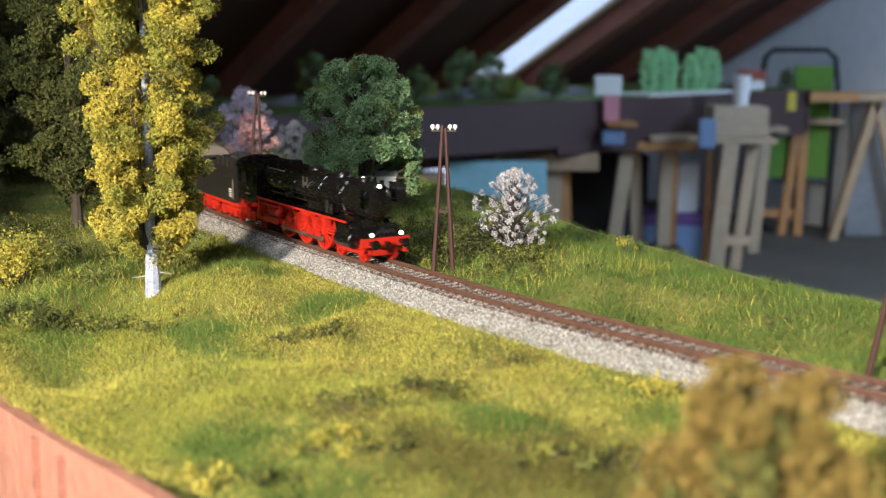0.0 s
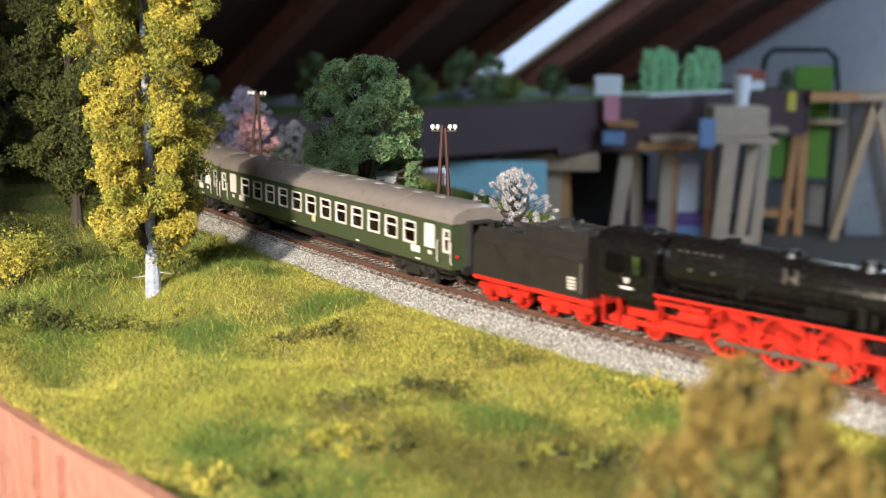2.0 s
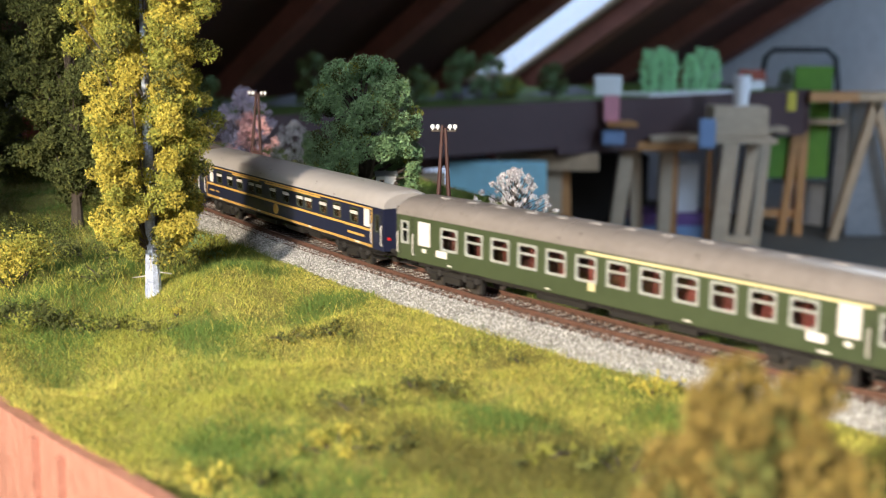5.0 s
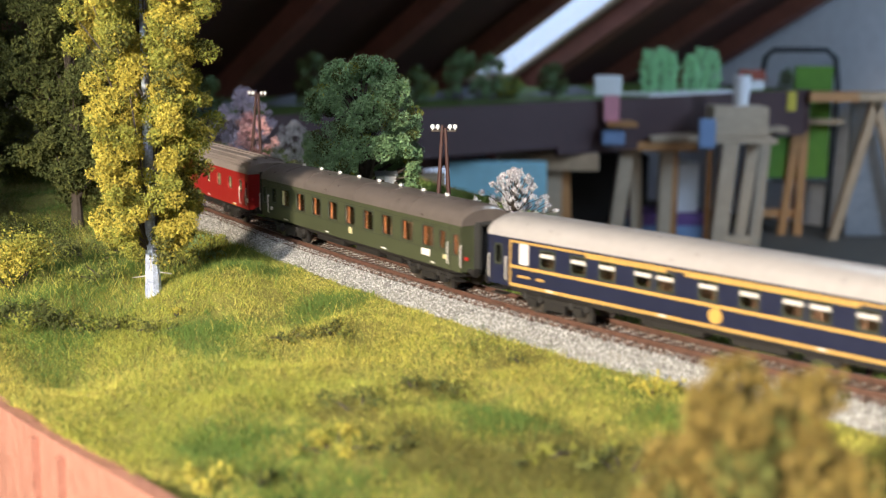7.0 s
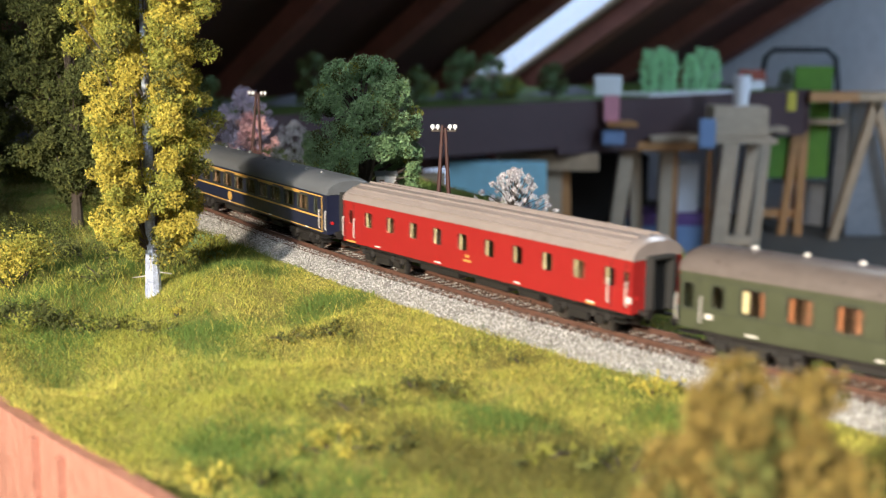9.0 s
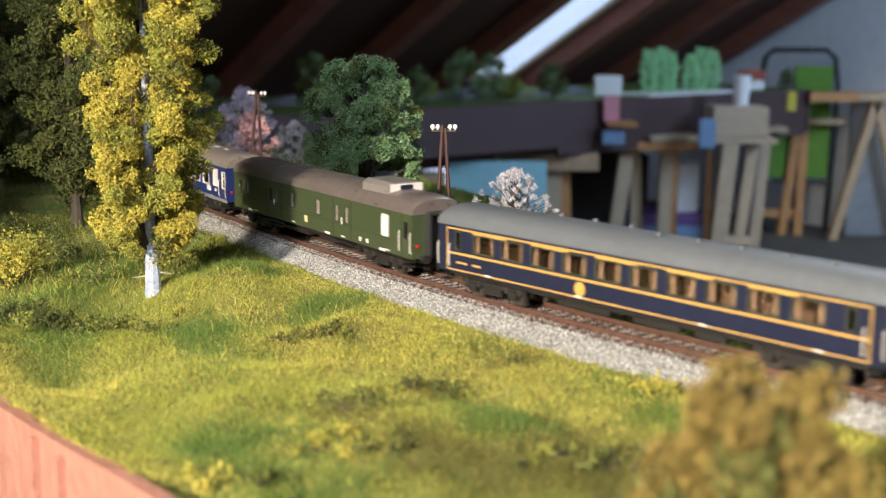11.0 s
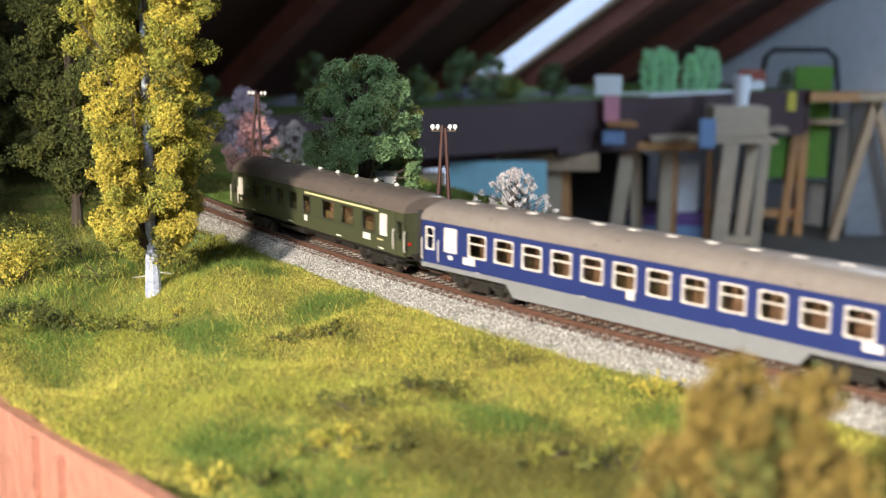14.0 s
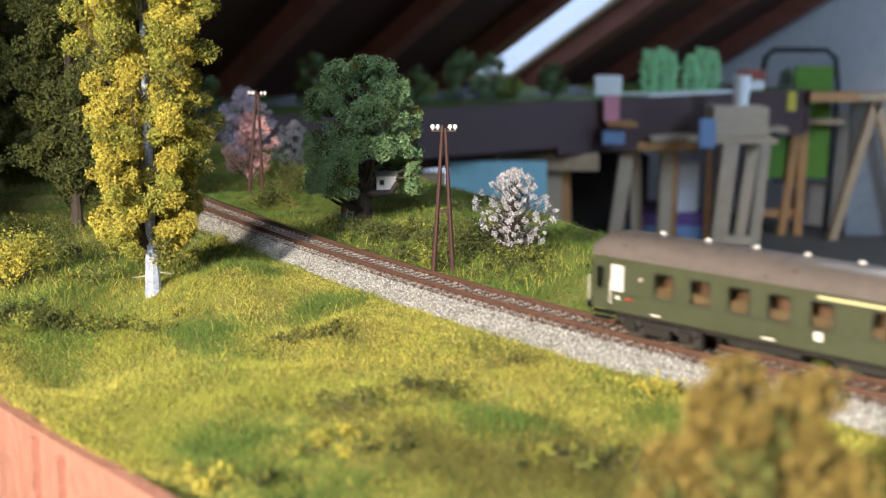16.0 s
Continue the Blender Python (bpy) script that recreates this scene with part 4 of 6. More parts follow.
def locomotive():
    """Front at x = +0.094, cab's rear at x = -0.096."""
    K, R = PAINT["loco_black"], PAINT["loco_red"]
    ob = thing("steam_locomotive", "black express steam locomotive with red wheels and frame", "locomotive")
    zc = 0.0345
    b = Shape()
    b.tube([(-0.060, 0, zc + 0.0012), (-0.015, 0, zc + 0.0010), (0.012, 0, zc), (0.074, 0, zc), (0.0748, 0, zc)], [0.0122, 0.0120, 0.0112, 0.0112, 0.0106], 32)
    boiler = part("boiler", b, K, ob, smooth=True)
    for x in (-0.042, -0.022, 0.004, 0.022, 0.042, 0.060):
        part("boiler_band", Shape().tube([(x - 0.0004, 0, zc + (0.001 if x < 0 else 0)), (x + 0.0004, 0, zc + (0.001 if x < 0 else 0))], 0.0123 if x < 0.01 else 0.01145, 32), K, boiler)
    sb = Shape().tube([(0.0748, 0, zc), (0.0760, 0, zc), (0.0775, 0, zc), (0.0782, 0, zc)], [0.0100, 0.0098, 0.0070, 0.0020], 28)
    sb.box(0.0762, 0.0785, -0.0030, 0.0030, zc - 0.0004, zc + 0.0004).disc((0.0788, 0, zc), 0.0014, 0.0006, axis="x", n=12)
    part("smokebox_door", sb, K, ob, smooth=True)
    part("chimney", Shape().tube([(0.061, 0, zc + 0.009), (0.061, 0, zc + 0.0128), (0.061, 0, zc + 0.0132), (0.061, 0, zc + 0.0140)], [0.0042, 0.0038, 0.0046, 0.0044], 20), K, ob, smooth=True)
    for x, w in ((0.032, 0.0048), (-0.004, 0.0052)):
        part("dome", Shape().tube([(x, 0, zc + 0.008), (x, 0, zc + 0.0122), (x, 0, zc + 0.0138), (x, 0, zc + 0.0142)], [w + 0.001, w, w * 0.75, w * 0.2], 20), K, ob, smooth=True)
    part("safety_valve", Shape().box(-0.036, -0.030, -0.003, 0.003, zc + 0.0125, zc + 0.0148, c=0.0006), K, ob)
    for sy in (-1, 1):
        pts = [(-0.055, sy * 0.0118, zc + 0.0045), (0.070, sy * 0.0112, zc + 0.0045)]
        part("handrail", Shape().tube(pts, 0.0003, 6), K, ob)
        p = Shape()
        for k, (x0, x1, z, y) in enumerate(((-0.03, 0.055, zc - 0.003, 0.0120), (-0.005, 0.060, zc + 0.001, 0.0118), (-0.05, 0.01, zc - 0.006, 0.0124))):
            p.tube([(x0, sy * y, z), (x1, sy * y, z), (x1 + 0.003, sy * (y - 0.001), z - 0.006)], 0.0005, 6)
        p.box(0.012, 0.030, *sorted((sy * 0.0100, sy * 0.0140)), zc - 0.0105, zc - 0.0045, c=0.0006)
        p.disc((-0.018, sy * 0.0130, zc - 0.005), 0.0024, 0.004, n=14)
        part("pipework", p, K, ob)
        part("valve_wheel", Shape().disc((0.005, sy * 0.0126, zc + 0.004), 0.0012, 0.001, n=10), PAINT["steel"], ob)
        for k in range(6):
            part("rivet_plate", Shape().box(-0.054 + k * 0.0042, -0.0525 + k * 0.0042, *sorted((sy * 0.0096, sy * 0.0104)), zc + 0.0078, zc + 0.0086), PAINT["steel"], ob)
        for x in (0.022, 0.050, -0.012):
            part("sand_pipe", Shape().tube([(x, sy * 0.006, zc + 0.0100), (x, sy * 0.0118, zc + 0.003), (x - 0.003, sy * 0.0122, zc - 0.009)], 0.00045, 6), K, ob)
        part("feed_pump", Shape().tube([(0.036, sy * 0.0125, zc - 0.010), (0.036, sy * 0.0125, zc - 0.002)], 0.0022, 12).tube([(0.041, sy * 0.0125, zc - 0.010), (0.041, sy * 0.0125, zc - 0.004)], 0.0018, 12), K, ob, smooth=True)
        part("boiler_ladder", Shape().box(-0.0005, 0.0003, *sorted((sy * 0.0112, sy * 0.0118)), zc + 0.001, zc + 0.008).box(0.0050, 0.0058, *sorted((sy * 0.0112, sy * 0.0118)), zc + 0.001, zc + 0.008).box(0, 0.0055, *sorted((sy * 0.0112, sy * 0.0118)), zc + 0.004, zc + 0.0046), PAINT["steel"], ob)
        part("washout_plug", Shape().disc((-0.046, sy * 0.0124, zc + 0.001), 0.0008, 0.0008, n=8).disc((-0.034, sy * 0.0124, zc + 0.001), 0.0008, 0.0008, n=8).disc((0.068, sy * 0.0112, zc + 0.002), 0.0007, 0.0008, n=8), PAINT["steel"], ob)
        # smoke deflector
        part("smoke_deflector", Shape().box(0.063, 0.083, *sorted((sy * 0.0150, sy * 0.0156)), zc - 0.0015, zc + 0.0102, c=0.0002).tube([(0.068, sy * 0.0150, zc + 0.002), (0.068, sy * 0.010, zc + 0.002)], 0.0004, 5).tube([(0.079, sy * 0.0150, zc + 0.002), (0.079, sy * 0.009, zc + 0.002)], 0.0004, 5), K, ob)
        # running board and its red edge
        part("running_board", Shape().box(-0.062, 0.066, *sorted((sy * 0.0085, sy * 0.0158)), 0.0225, 0.0232), K, ob)
        part("board_edge", Shape().box(-0.062, 0.066, *sorted((sy * 0.0158, sy * 0.0163)), 0.0220, 0.0233), R, ob)
        part("cylinder", Shape().tube([(0.053, sy * 0.0128, 0.0122), (0.0535, sy * 0.0128, 0.0122), (0.0715, sy * 0.0128, 0.0122), (0.072, sy * 0.0128, 0.0122)], [0.0044, 0.0050, 0.0050, 0.0044], 18).box(0.054, 0.071, *sorted((sy * 0.0085, sy * 0.0165)), 0.0125, 0.0205, c=0.0012), K, ob, smooth=True)
        part("guide_bar", Shape().box(0.036, 0.054, *sorted((sy * 0.0124, sy * 0.0136)), 0.0140, 0.0148).box(0.034, 0.0365, *sorted((sy * 0.0105, sy * 0.0150)), 0.011, 0.0215).tube([(0.036, sy * 0.0130, 0.0122), (0.054, sy * 0.0130, 0.0122)], 0.0007, 8), R, ob)
        part("front_steps", Shape().box(0.080, 0.086, *sorted((sy * 0.0125, sy * 0.0150)), 0.0055, 0.0062).box(0.0815, 0.0845, *sorted((sy * 0.0138, sy * 0.0143)), 0.006, 0.0150), R, ob)
        part("brake_hanger", Shape().box(-0.0393, -0.0373, *sorted((sy * 0.0070, sy * 0.0095)), 0.005, 0.018).box(-0.0144, -0.0124, *sorted((sy * 0.0070, sy * 0.0095)), 0.005, 0.018).box(0.0116, 0.0136, *sorted((sy * 0.0070, sy * 0.0095)), 0.005, 0.018), R, ob)
        part("reservoir", Shape().tube([(-0.050, sy * 0.0120, 0.0150), (-0.0495, sy * 0.0120, 0.0150), (-0.0345, sy * 0.0120, 0.0150), (-0.034, sy * 0.0120, 0.0150)], [0.0018, 0.0030, 0.0030, 0.0018], 14), R, ob, smooth=True)
        part("ash_pan", Shape().box(-0.060, -0.038, *sorted((sy * 0.004, sy * 0.0118)), 0.0075, 0.0112, c=0.0006).box(-0.062, -0.036, *sorted((sy * 0.004, sy * 0.0150)), 0.0185, 0.0200), R, ob)
        part("bracket", Shape().box(-0.060, -0.0592, *sorted((sy * 0.0120, sy * 0.0160)), 0.0115, 0.0225).box(-0.0445, -0.0437, *sorted((sy * 0.0120, sy * 0.0160)), 0.0175, 0.0225).box(-0.028, -0.0272, *sorted((sy * 0.0120, sy * 0.0160)), 0.0165, 0.0225), R, ob)
        part("buffer", Shape().tube([(0.086, sy * 0.0100, 0.0122), (0.0915, sy * 0.0100, 0.0122), (0.0917, sy * 0.0100, 0.0122), (0.0926, sy * 0.0100, 0.0122)], [0.0015, 0.0012, 0.0028, 0.0026], 14), K, ob, smooth=True)
        la = part("headlight", Shape().tube([(0.0835, sy * 0.0098, 0.0172), (0.0865, sy * 0.0098, 0.0172)], [0.0018, 0.0021], 14), K, ob)
        part("lens", Shape().disc((0.0867, sy * 0.0098, 0.0172), 0.0013, 0.0004, axis="x", n=14), PAINT["lamp_glow"], la, "glowing warm lens")
    la = part("headlight", Shape().tube([(0.0755, 0, zc + 0.0095), (0.0780, 0, zc + 0.0095)], [0.0016, 0.0019], 14), K, ob)
    part("lens", Shape().disc((0.0782, 0, zc + 0.0095), 0.0013, 0.0004, axis="x", n=14), PAINT["lamp_glow"], la, "glowing warm lens")
    part("buffer_beam", Shape().box(0.0838, 0.0856, -0.0160, 0.0160, 0.0095, 0.0150, c=0.0004), R, ob)
    part("front_apron", Shape().box(0.070, 0.0838, -0.0135, 0.0135, 0.0150, 0.0158, c=0.0002).add([(0.064, -0.0135, 0.0228), (0.064, 0.0135, 0.0228), (0.074, 0.0135, 0.0158), (0.074, -0.0135, 0.0158)], [(0, 1, 2, 3)]).box(0.060, 0.070, -0.0075, 0.0075, 0.0155, 0.0240), K, ob)
    part("coupling_hook", Shape().box(0.0856, 0.0895, -0.0008, 0.0008, 0.0112, 0.0130).box(0.0885, 0.0895, -0.0008, 0.0008, 0.0085, 0.0112), K, ob)
    part("main_frame", Shape().box(-0.085, 0.060, -0.0060, 0.0060, 0.0085, 0.0125, c=0.0005).box(0.060, 0.083, -0.0060, 0.0060, 0.0080, 0.0145, c=0.0005), R, ob)
    # black block fills the dark gap between main frame and boiler
    part("boiler_saddle", Shape().box(-0.085, 0.066, -0.0056, 0.0056, 0.0126, 0.0240, c=0.0005), K, ob)
    # cab
    c = Shape()
    L0, L1 = -0.094, -0.062
    for sy in (-1, 1):
        y0, y1 = sorted((sy * 0.0160, sy * 0.0152))
        c.box(L0, L1, y0, y1, 0.0185, 0.0295).box(L0, L1, y0, y1, 0.0385, 0.0410)
        c.box(L0, L0 + 0.004, y0, y1, 0.0295, 0.0385).box(-0.0785, -0.0770, y0, y1, 0.0295, 0.0385).box(-0.067, L1, y0, y1, 0.0295, 0.0385)
    c.box(L1 - 0.001, L1, -0.0152, 0.0152, 0.0185, 0.0440)
    cab = part("cab", c, K, ob)
    pr = [(-0.0166, 0.0405)] + [(0.0164 * math.cos(math.pi - math.pi * i / 14), 0.0410 + 0.0065 * math.sin(math.pi * i / 14)) for i in range(15)] + [(0.0166, 0.0405)]
    part("cab_roof", Shape().prism(pr, L0 - 0.003, L1 + 0.001), K, ob, smooth=True)
    part("roof_hatch", Shape().box(-0.086, -0.072, -0.0055, 0.0055, 0.0465, 0.0483, c=0.0005), K, ob)
    for sy in (-1, 1):
        for x0, x1 in ((-0.0900, -0.0785), (-0.0770, -0.0670)):
            fr = ring_shape(x1 - x0, 0.0090, 0.00035, 0.0008)
            w = part("cab_window", fr, K, cab, m=pose((x0 + x1) / 2, sy * 0.0159, 0.0340) @ pose(0, 0, 0, 0, 0, 0 if sy < 0 else 180))
            part("pane", Shape().box(x0 - (x0 + x1) / 2, x1 - (x0 + x1) / 2, 0.0003, 0.0005, -0.0045, 0.0045), PAINT["pane"], w)
        part("number_plate", bars_shape(((-0.0815, -0.0745, 0.0235), (-0.0795, -0.0765, 0.0275), (-0.0790, -0.0770, 0.0262)), 0.0009), PAINT["plate"], cab, m=pose(0, sy * 0.01605, 0) if sy < 0 else pose(-0.156, 0.01605, 0) @ pose(0, 0, 0, 0, 0, 180))
        part("cab_steps", Shape().box(-0.092, -0.082, *sorted((sy * 0.0120, sy * 0.0150)), 0.0055, 0.0062).box(-0.092, -0.0912, *sorted((sy * 0.0130, sy * 0.0150)), 0.006, 0.0185).box(-0.0828, -0.082, *sorted((sy * 0.0130, sy * 0.0150)), 0.006, 0.0185), R, cab)
    # wheels
    wheels = []
    dm = wheel_shape(0.0114, 0.0028, 15).mesh("driving_wheel", R, True)
    sm = wheel_shape(0.0056, 0.0026, 9).mesh("carrying_wheel", R, True)
    for x in (-0.029, -0.004, 0.021):
        for sy in (-1, 1):
            w = part("driving_wheel", dm, None, ob)
            wheels.append((w, x, sy, 0.0114, 0 if sy < 0 else 90))
    for x in (0.0425, 0.0700, -0.066):
        for sy in (-1, 1):
            part("carrying_wheel", sm, None, ob, m=pose(x, sy * 0.0090, 0.0056 if x > 0 else 0.0068) @ pose(0, 0, 0, 0, 0, 0 if sy < 0 else 180))
    part("front_bogie", Shape().box(0.0455, 0.0820, -0.0072, 0.0072, 0.0038, 0.0075, c=0.0005).box(0.048, 0.079, -0.0112, -0.0104, 0.0045, 0.0068).box(0.048, 0.079, 0.0104, 0.0112, 0.0045, 0.0068), R, ob)
    part("trailing_truck", Shape().box(-0.090, -0.040, -0.0116, -0.0106, 0.0065, 0.0088).box(-0.090, -0.040, 0.0106, 0.0116, 0.0065, 0.0088).box(-0.082, -0.074, -0.0125, -0.0105, 0.0045, 0.0100).box(-0.082, -0.074, 0.0105, 0.0125, 0.0045, 0.0100), R, ob)
    rods = []
    for sy in (-1, 1):
        r = Shape().box(-0.0275, 0.0275, -0.0005, 0.0005, -0.0008, 0.0008)
        for x in (-0.025, 0.0, 0.025):
            r.disc((x, 0, 0), 0.0018, 0.0016, n=12)
        rods.append((part("coupling_rod", r, PAINT["steel"], ob), sy, 0 if sy < 0 else 90))
    # the body drawn to its true length from the cab forward
    for q in ob.children_recursive:
        if q.type == "MESH" and q.name.split(".")[0] not in ("driving_wheel", "carrying_wheel", "coupling_rod") and q.matrix_basis == Matrix.Identity(4):
            q.data.transform(Matrix.Translation((-0.094, 0, 0)) @ Matrix.Diagonal((0.962, 1, 1, 1)) @ Matrix.Translation((0.094, 0, 0)))
    return ob, wheels, rods


def tender():
    K, R = PAINT["tender_black"], PAINT["loco_red"]
    ob = thing("tender", "black coal tender with red bogies behind the locomotive", "tender")
    L = 0.084
    b = Shape()
    pr = [(-0.0160, 0.0135), (-0.0160, 0.0310), (-0.0148, 0.0335), (-0.0120, 0.0375), (-0.0115, 0.0375), (-0.0105, 0.0340), (0.0105, 0.0340), (0.0115, 0.0375), (0.0120, 0.0375), (0.0148, 0.0335), (0.0160, 0.0310), (0.0160, 0.0135)]
    b.prism(pr, -L / 2 + 0.001, L / 2 - 0.006)
    body = part("water_tank", b, K, ob)
    # raised coal bunker with ribs
    part("coal_bunker", Shape().prism([(-0.0128, 0.0345), (-0.0118, 0.0430), (-0.0108, 0.0430), (-0.0100, 0.0390), (0.0100, 0.0390), (0.0108, 0.0430), (0.0118, 0.0430), (0.0128, 0.0345)], -0.008, L / 2 - 0.007), K, ob)
    for k in range(5):
        for sy in (-1, 1):
            part("rib", Shape().box(-0.004 + k * 0.0088, -0.0032 + k * 0.0088, *sorted((sy * 0.0118, sy * 0.0130)), 0.0345, 0.0430), K, ob)
    rnd = random.Random(4)
    c = Shape()
    for k in range(160):
        x, y = rnd.uniform(-0.006, L / 2 - 0.009), rnd.uniform(-0.0098, 0.0098)
        q = rnd.uniform(0.0008, 0.0019)
        z = 0.0395 + 0.0045 * (1 - (y / 0.011) ** 2) * (0.6 + 0.4 * math.sin(x * 130))
        c.box(-q, q, -q, q, -q, q, m=Matrix.Translation((x, y, z)) @ Euler((rnd.random() * 3, rnd.random() * 3, rnd.random() * 3)).to_matrix().to_4x4())
    tagged(part("coal", c, PAINT["coal"], ob, "heaped black coal"), kind="stuff")
    part("water_hatch", Shape().box(-0.036, -0.026, -0.005, 0.005, 0.0340, 0.0362, c=0.0006), K, ob)
    part("front_wall", Shape().box(L / 2 - 0.0055, L / 2 - 0.0045, -0.0150, 0.0150, 0.0135, 0.0400), K, ob)
    part("frame", Shape().box(-L / 2, L / 2, -0.0152, 0.0152, 0.0108, 0.0134, c=0.0003), R, ob)
    for sy in (-1, 1):
        part("lettering", bars_shape([(0.026, 0.0315, 0.0175 + 0.0016 * k) for k in range(4)], 0.0008), PAINT["plate"], ob, m=pose(0, sy * 0.0161, 0) if sy < 0 else pose(0.0575, 0.0161, 0) @ pose(0, 0, 0, 0, 0, 180))
        part("handrail", Shape().tube([(L / 2 - 0.007, sy * 0.0164, 0.016), (L / 2 - 0.007, sy * 0.0166, 0.030)], 0.0004, 6), PAINT["steel"], ob)
        part("tank_rim", Shape().box(-L / 2 + 0.001, L / 2 - 0.006, *sorted((sy * 0.0160, sy * 0.0164)), 0.0304, 0.0312), K, ob)
        part("buffer", Shape().tube([(-L / 2, sy * 0.0100, 0.0122), (-L / 2 - 0.004, sy * 0.0100, 0.0122), (-L / 2 - 0.0041, sy * 0.0100, 0.0122), (-L / 2 - 0.0049, sy * 0.0100, 0.0122)], [0.0013, 0.0011, 0.0026, 0.0024], 12), K, ob)
    for q in (-1, 1):
        f = Shape()
        for sy in (-1, 1):
            y0, y1 = sorted((sy * 0.0115, sy * 0.0130))
            f.box(q * 0.0215 - 0.018, q * 0.0215 + 0.018, y0, y1, 0.0062, 0.0092, c=0.0004)
            for x in (-0.0112, 0.0112):
                f.box(q * 0.0215 + x - 0.003, q * 0.0215 + x + 0.003, *sorted((sy * 0.0115, sy * 0.0142)), 0.0032, 0.0082, c=0.0005)
            f.box(q * 0.0215 - 0.004, q * 0.0215 + 0.004, *sorted((sy * 0.0115, sy * 0.0138)), 0.0040, 0.0100, c=0.0005)
        bg = part("bogie", f, R, ob)
        wm = wheel_shape(0.0056, 0.0026, 9).mesh("wheel", R, True)
        for x in (-0.0112, 0.0112):
            for sy in (-1, 1):
                part("wheel", wm, None, bg, m=pose(q * 0.0215 + x, sy * 0.0090, 0.0056) @ pose(0, 0, 0, 0, 0, 0 if sy < 0 else 180))
    return ob


TRAIN = build_train()
LOCO, DRIVERS, RODS = locomotive()
TRAIN.append((LOCO, -0.1925, 0.05))
TRAIN.append((tender(), -0.3315, 0.0215))


def vehicle_pose(c, b):
    """A vehicle's pose with its middle at arc length c and its bogies b before and behind it."""
    (xa, ya), (xb, yb) = line(c - b), line(c + b)
    a = math.atan2(yb - ya, xb - xa)
    return Matrix.Translation(((xa + xb) / 2, (ya + yb) / 2, RAIL_Z)) @ Matrix.Rotation(a, 4, "Z")


def motions():
    ts = [i * 0.4 for i in range(41)]
    for ob, c0, b in TRAIN:
        walk(ob, [(t, vehicle_pose(c0 + train_s(t), b)) for t in ts])
    # the driving wheels roll; their crank pins carry the rods
    steps = [i / 15 for i in range(241)]
    for w, x, sy, r, lead in DRIVERS:
        rows = []
        for t in steps:
            a = train_s(t) / r + radians(lead)
            rows.append((t, pose(x, sy * 0.0088, r) @ Matrix.Rotation(a, 4, "Y") @ pose(0, 0, 0, 0, 0, 0 if sy < 0 else 180)))
        walk(w, rows)
    for rod, sy, lead in RODS:
        rows = []
        for t in steps:
            a = train_s(t) / 0.0114 + radians(lead)
            p = Matrix.Rotation(a, 4, "Y") @ Vector((0, 0, -0.0048))
            rows.append((t, pose(-0.004 + p.x, sy * 0.0120, 0.0114 + p.z)))
        walk(rod, rows)


# ---- track ----
def rail_profile():
    return [(-0.0011, -0.0025), (0.0011, -0.0025), (0.0011, -0.0021), (0.0003, -0.0018), (0.0003, -0.0009), (0.0005, -0.0006), (0.0005, -0.0001), (0.00035, 0.0), (-0.00035, 0.0), (-0.0005, -0.0001), (-0.0005, -0.0006), (-0.0003, -0.0009), (-0.0003, -0.0018), (-0.0011, -0.0021)]


def track():
    tr = thing("railway_track", "", "")
    tagged(tr, "single model railway track with rusty brown rails in pale ballast", "railway track", kind="structure")
    ss = np.arange(-3.38, 3.381, 0.01)
    pr = rail_profile()
    k = len(pr)
    for side in (-1, 1):
        vs, fs, mi = [], [], []
        for s in ss:
            for n, z in pr:
                x, y = line(s, side * 0.00875 + n)
                vs.append((float(x), float(y), RAIL_Z + z))
        for i in range(len(ss) - 1):
            for j in range(k):
                fs.append((i * k + j, i * k + (j + 1) % k, (i + 1) * k + (j + 1) % k, (i + 1) * k + j))
                mi.append(1 if j == 7 else 0)
        sh = Shape().add(vs, fs)
        sh.m = mi
        part("rail", sh, [M["rail_side"], M["rail_top"]], tr)
    sl = Shape().box(-0.0014, 0.0014, -0.0150, 0.0150, -0.0048, -0.0025, c=0.0002)
    for n in (-0.00875, 0.00875):
        sl.box(-0.0008, 0.0008, n - 0.0021, n - 0.0010, -0.0026, -0.0016).box(-0.0008, 0.0008, n + 0.0010, n + 0.0021, -0.0026, -0.0016)
    me = sl.mesh("sleeper", M["sleeper"])
    far = Shape()
    count = int(6.7 / 0.0069)
    for i in range(count):
        s = -3.35 + i * 0.0069
        x, y = line(s)
        a = float(np.interp(s, _sg, _th))
        m = Matrix.Translation((float(x), float(y), RAIL_Z)) @ Matrix.Rotation(a + random.uniform(-0.01, 0.01), 4, "Z")
        if -1.15 < s < 0.88:
            part("sleeper", me, None, tr, m=m)
        else:
            far.box(-0.0014, 0.0014, -0.0150, 0.0150, -0.0048, -0.0025, m=m)
    tagged(part("far_sleepers", far, M["sleeper"], tr), kind="stuff")
    for s in (0.002, -0.62, 0.63):
        for n in (-0.00875, 0.00875):
            x, y = line(s, n)
            part("rail_joiner", Shape().box(-0.005, 0.005, -0.0013, 0.0013, -0.0024, -0.0010, c=0.0002), M["sleeper"], tr, m=Matrix.Translation((float(x), float(y), RAIL_Z)) @ Matrix.Rotation(float(np.interp(s, _sg, _th)), 4, "Z"))


track()


def ballast_z(n):
    return RAIL_Z + np.interp(np.abs(n), [0, 0.0165, 0.027, 0.032], [-0.0040, -0.0036, -0.0118, -0.016])


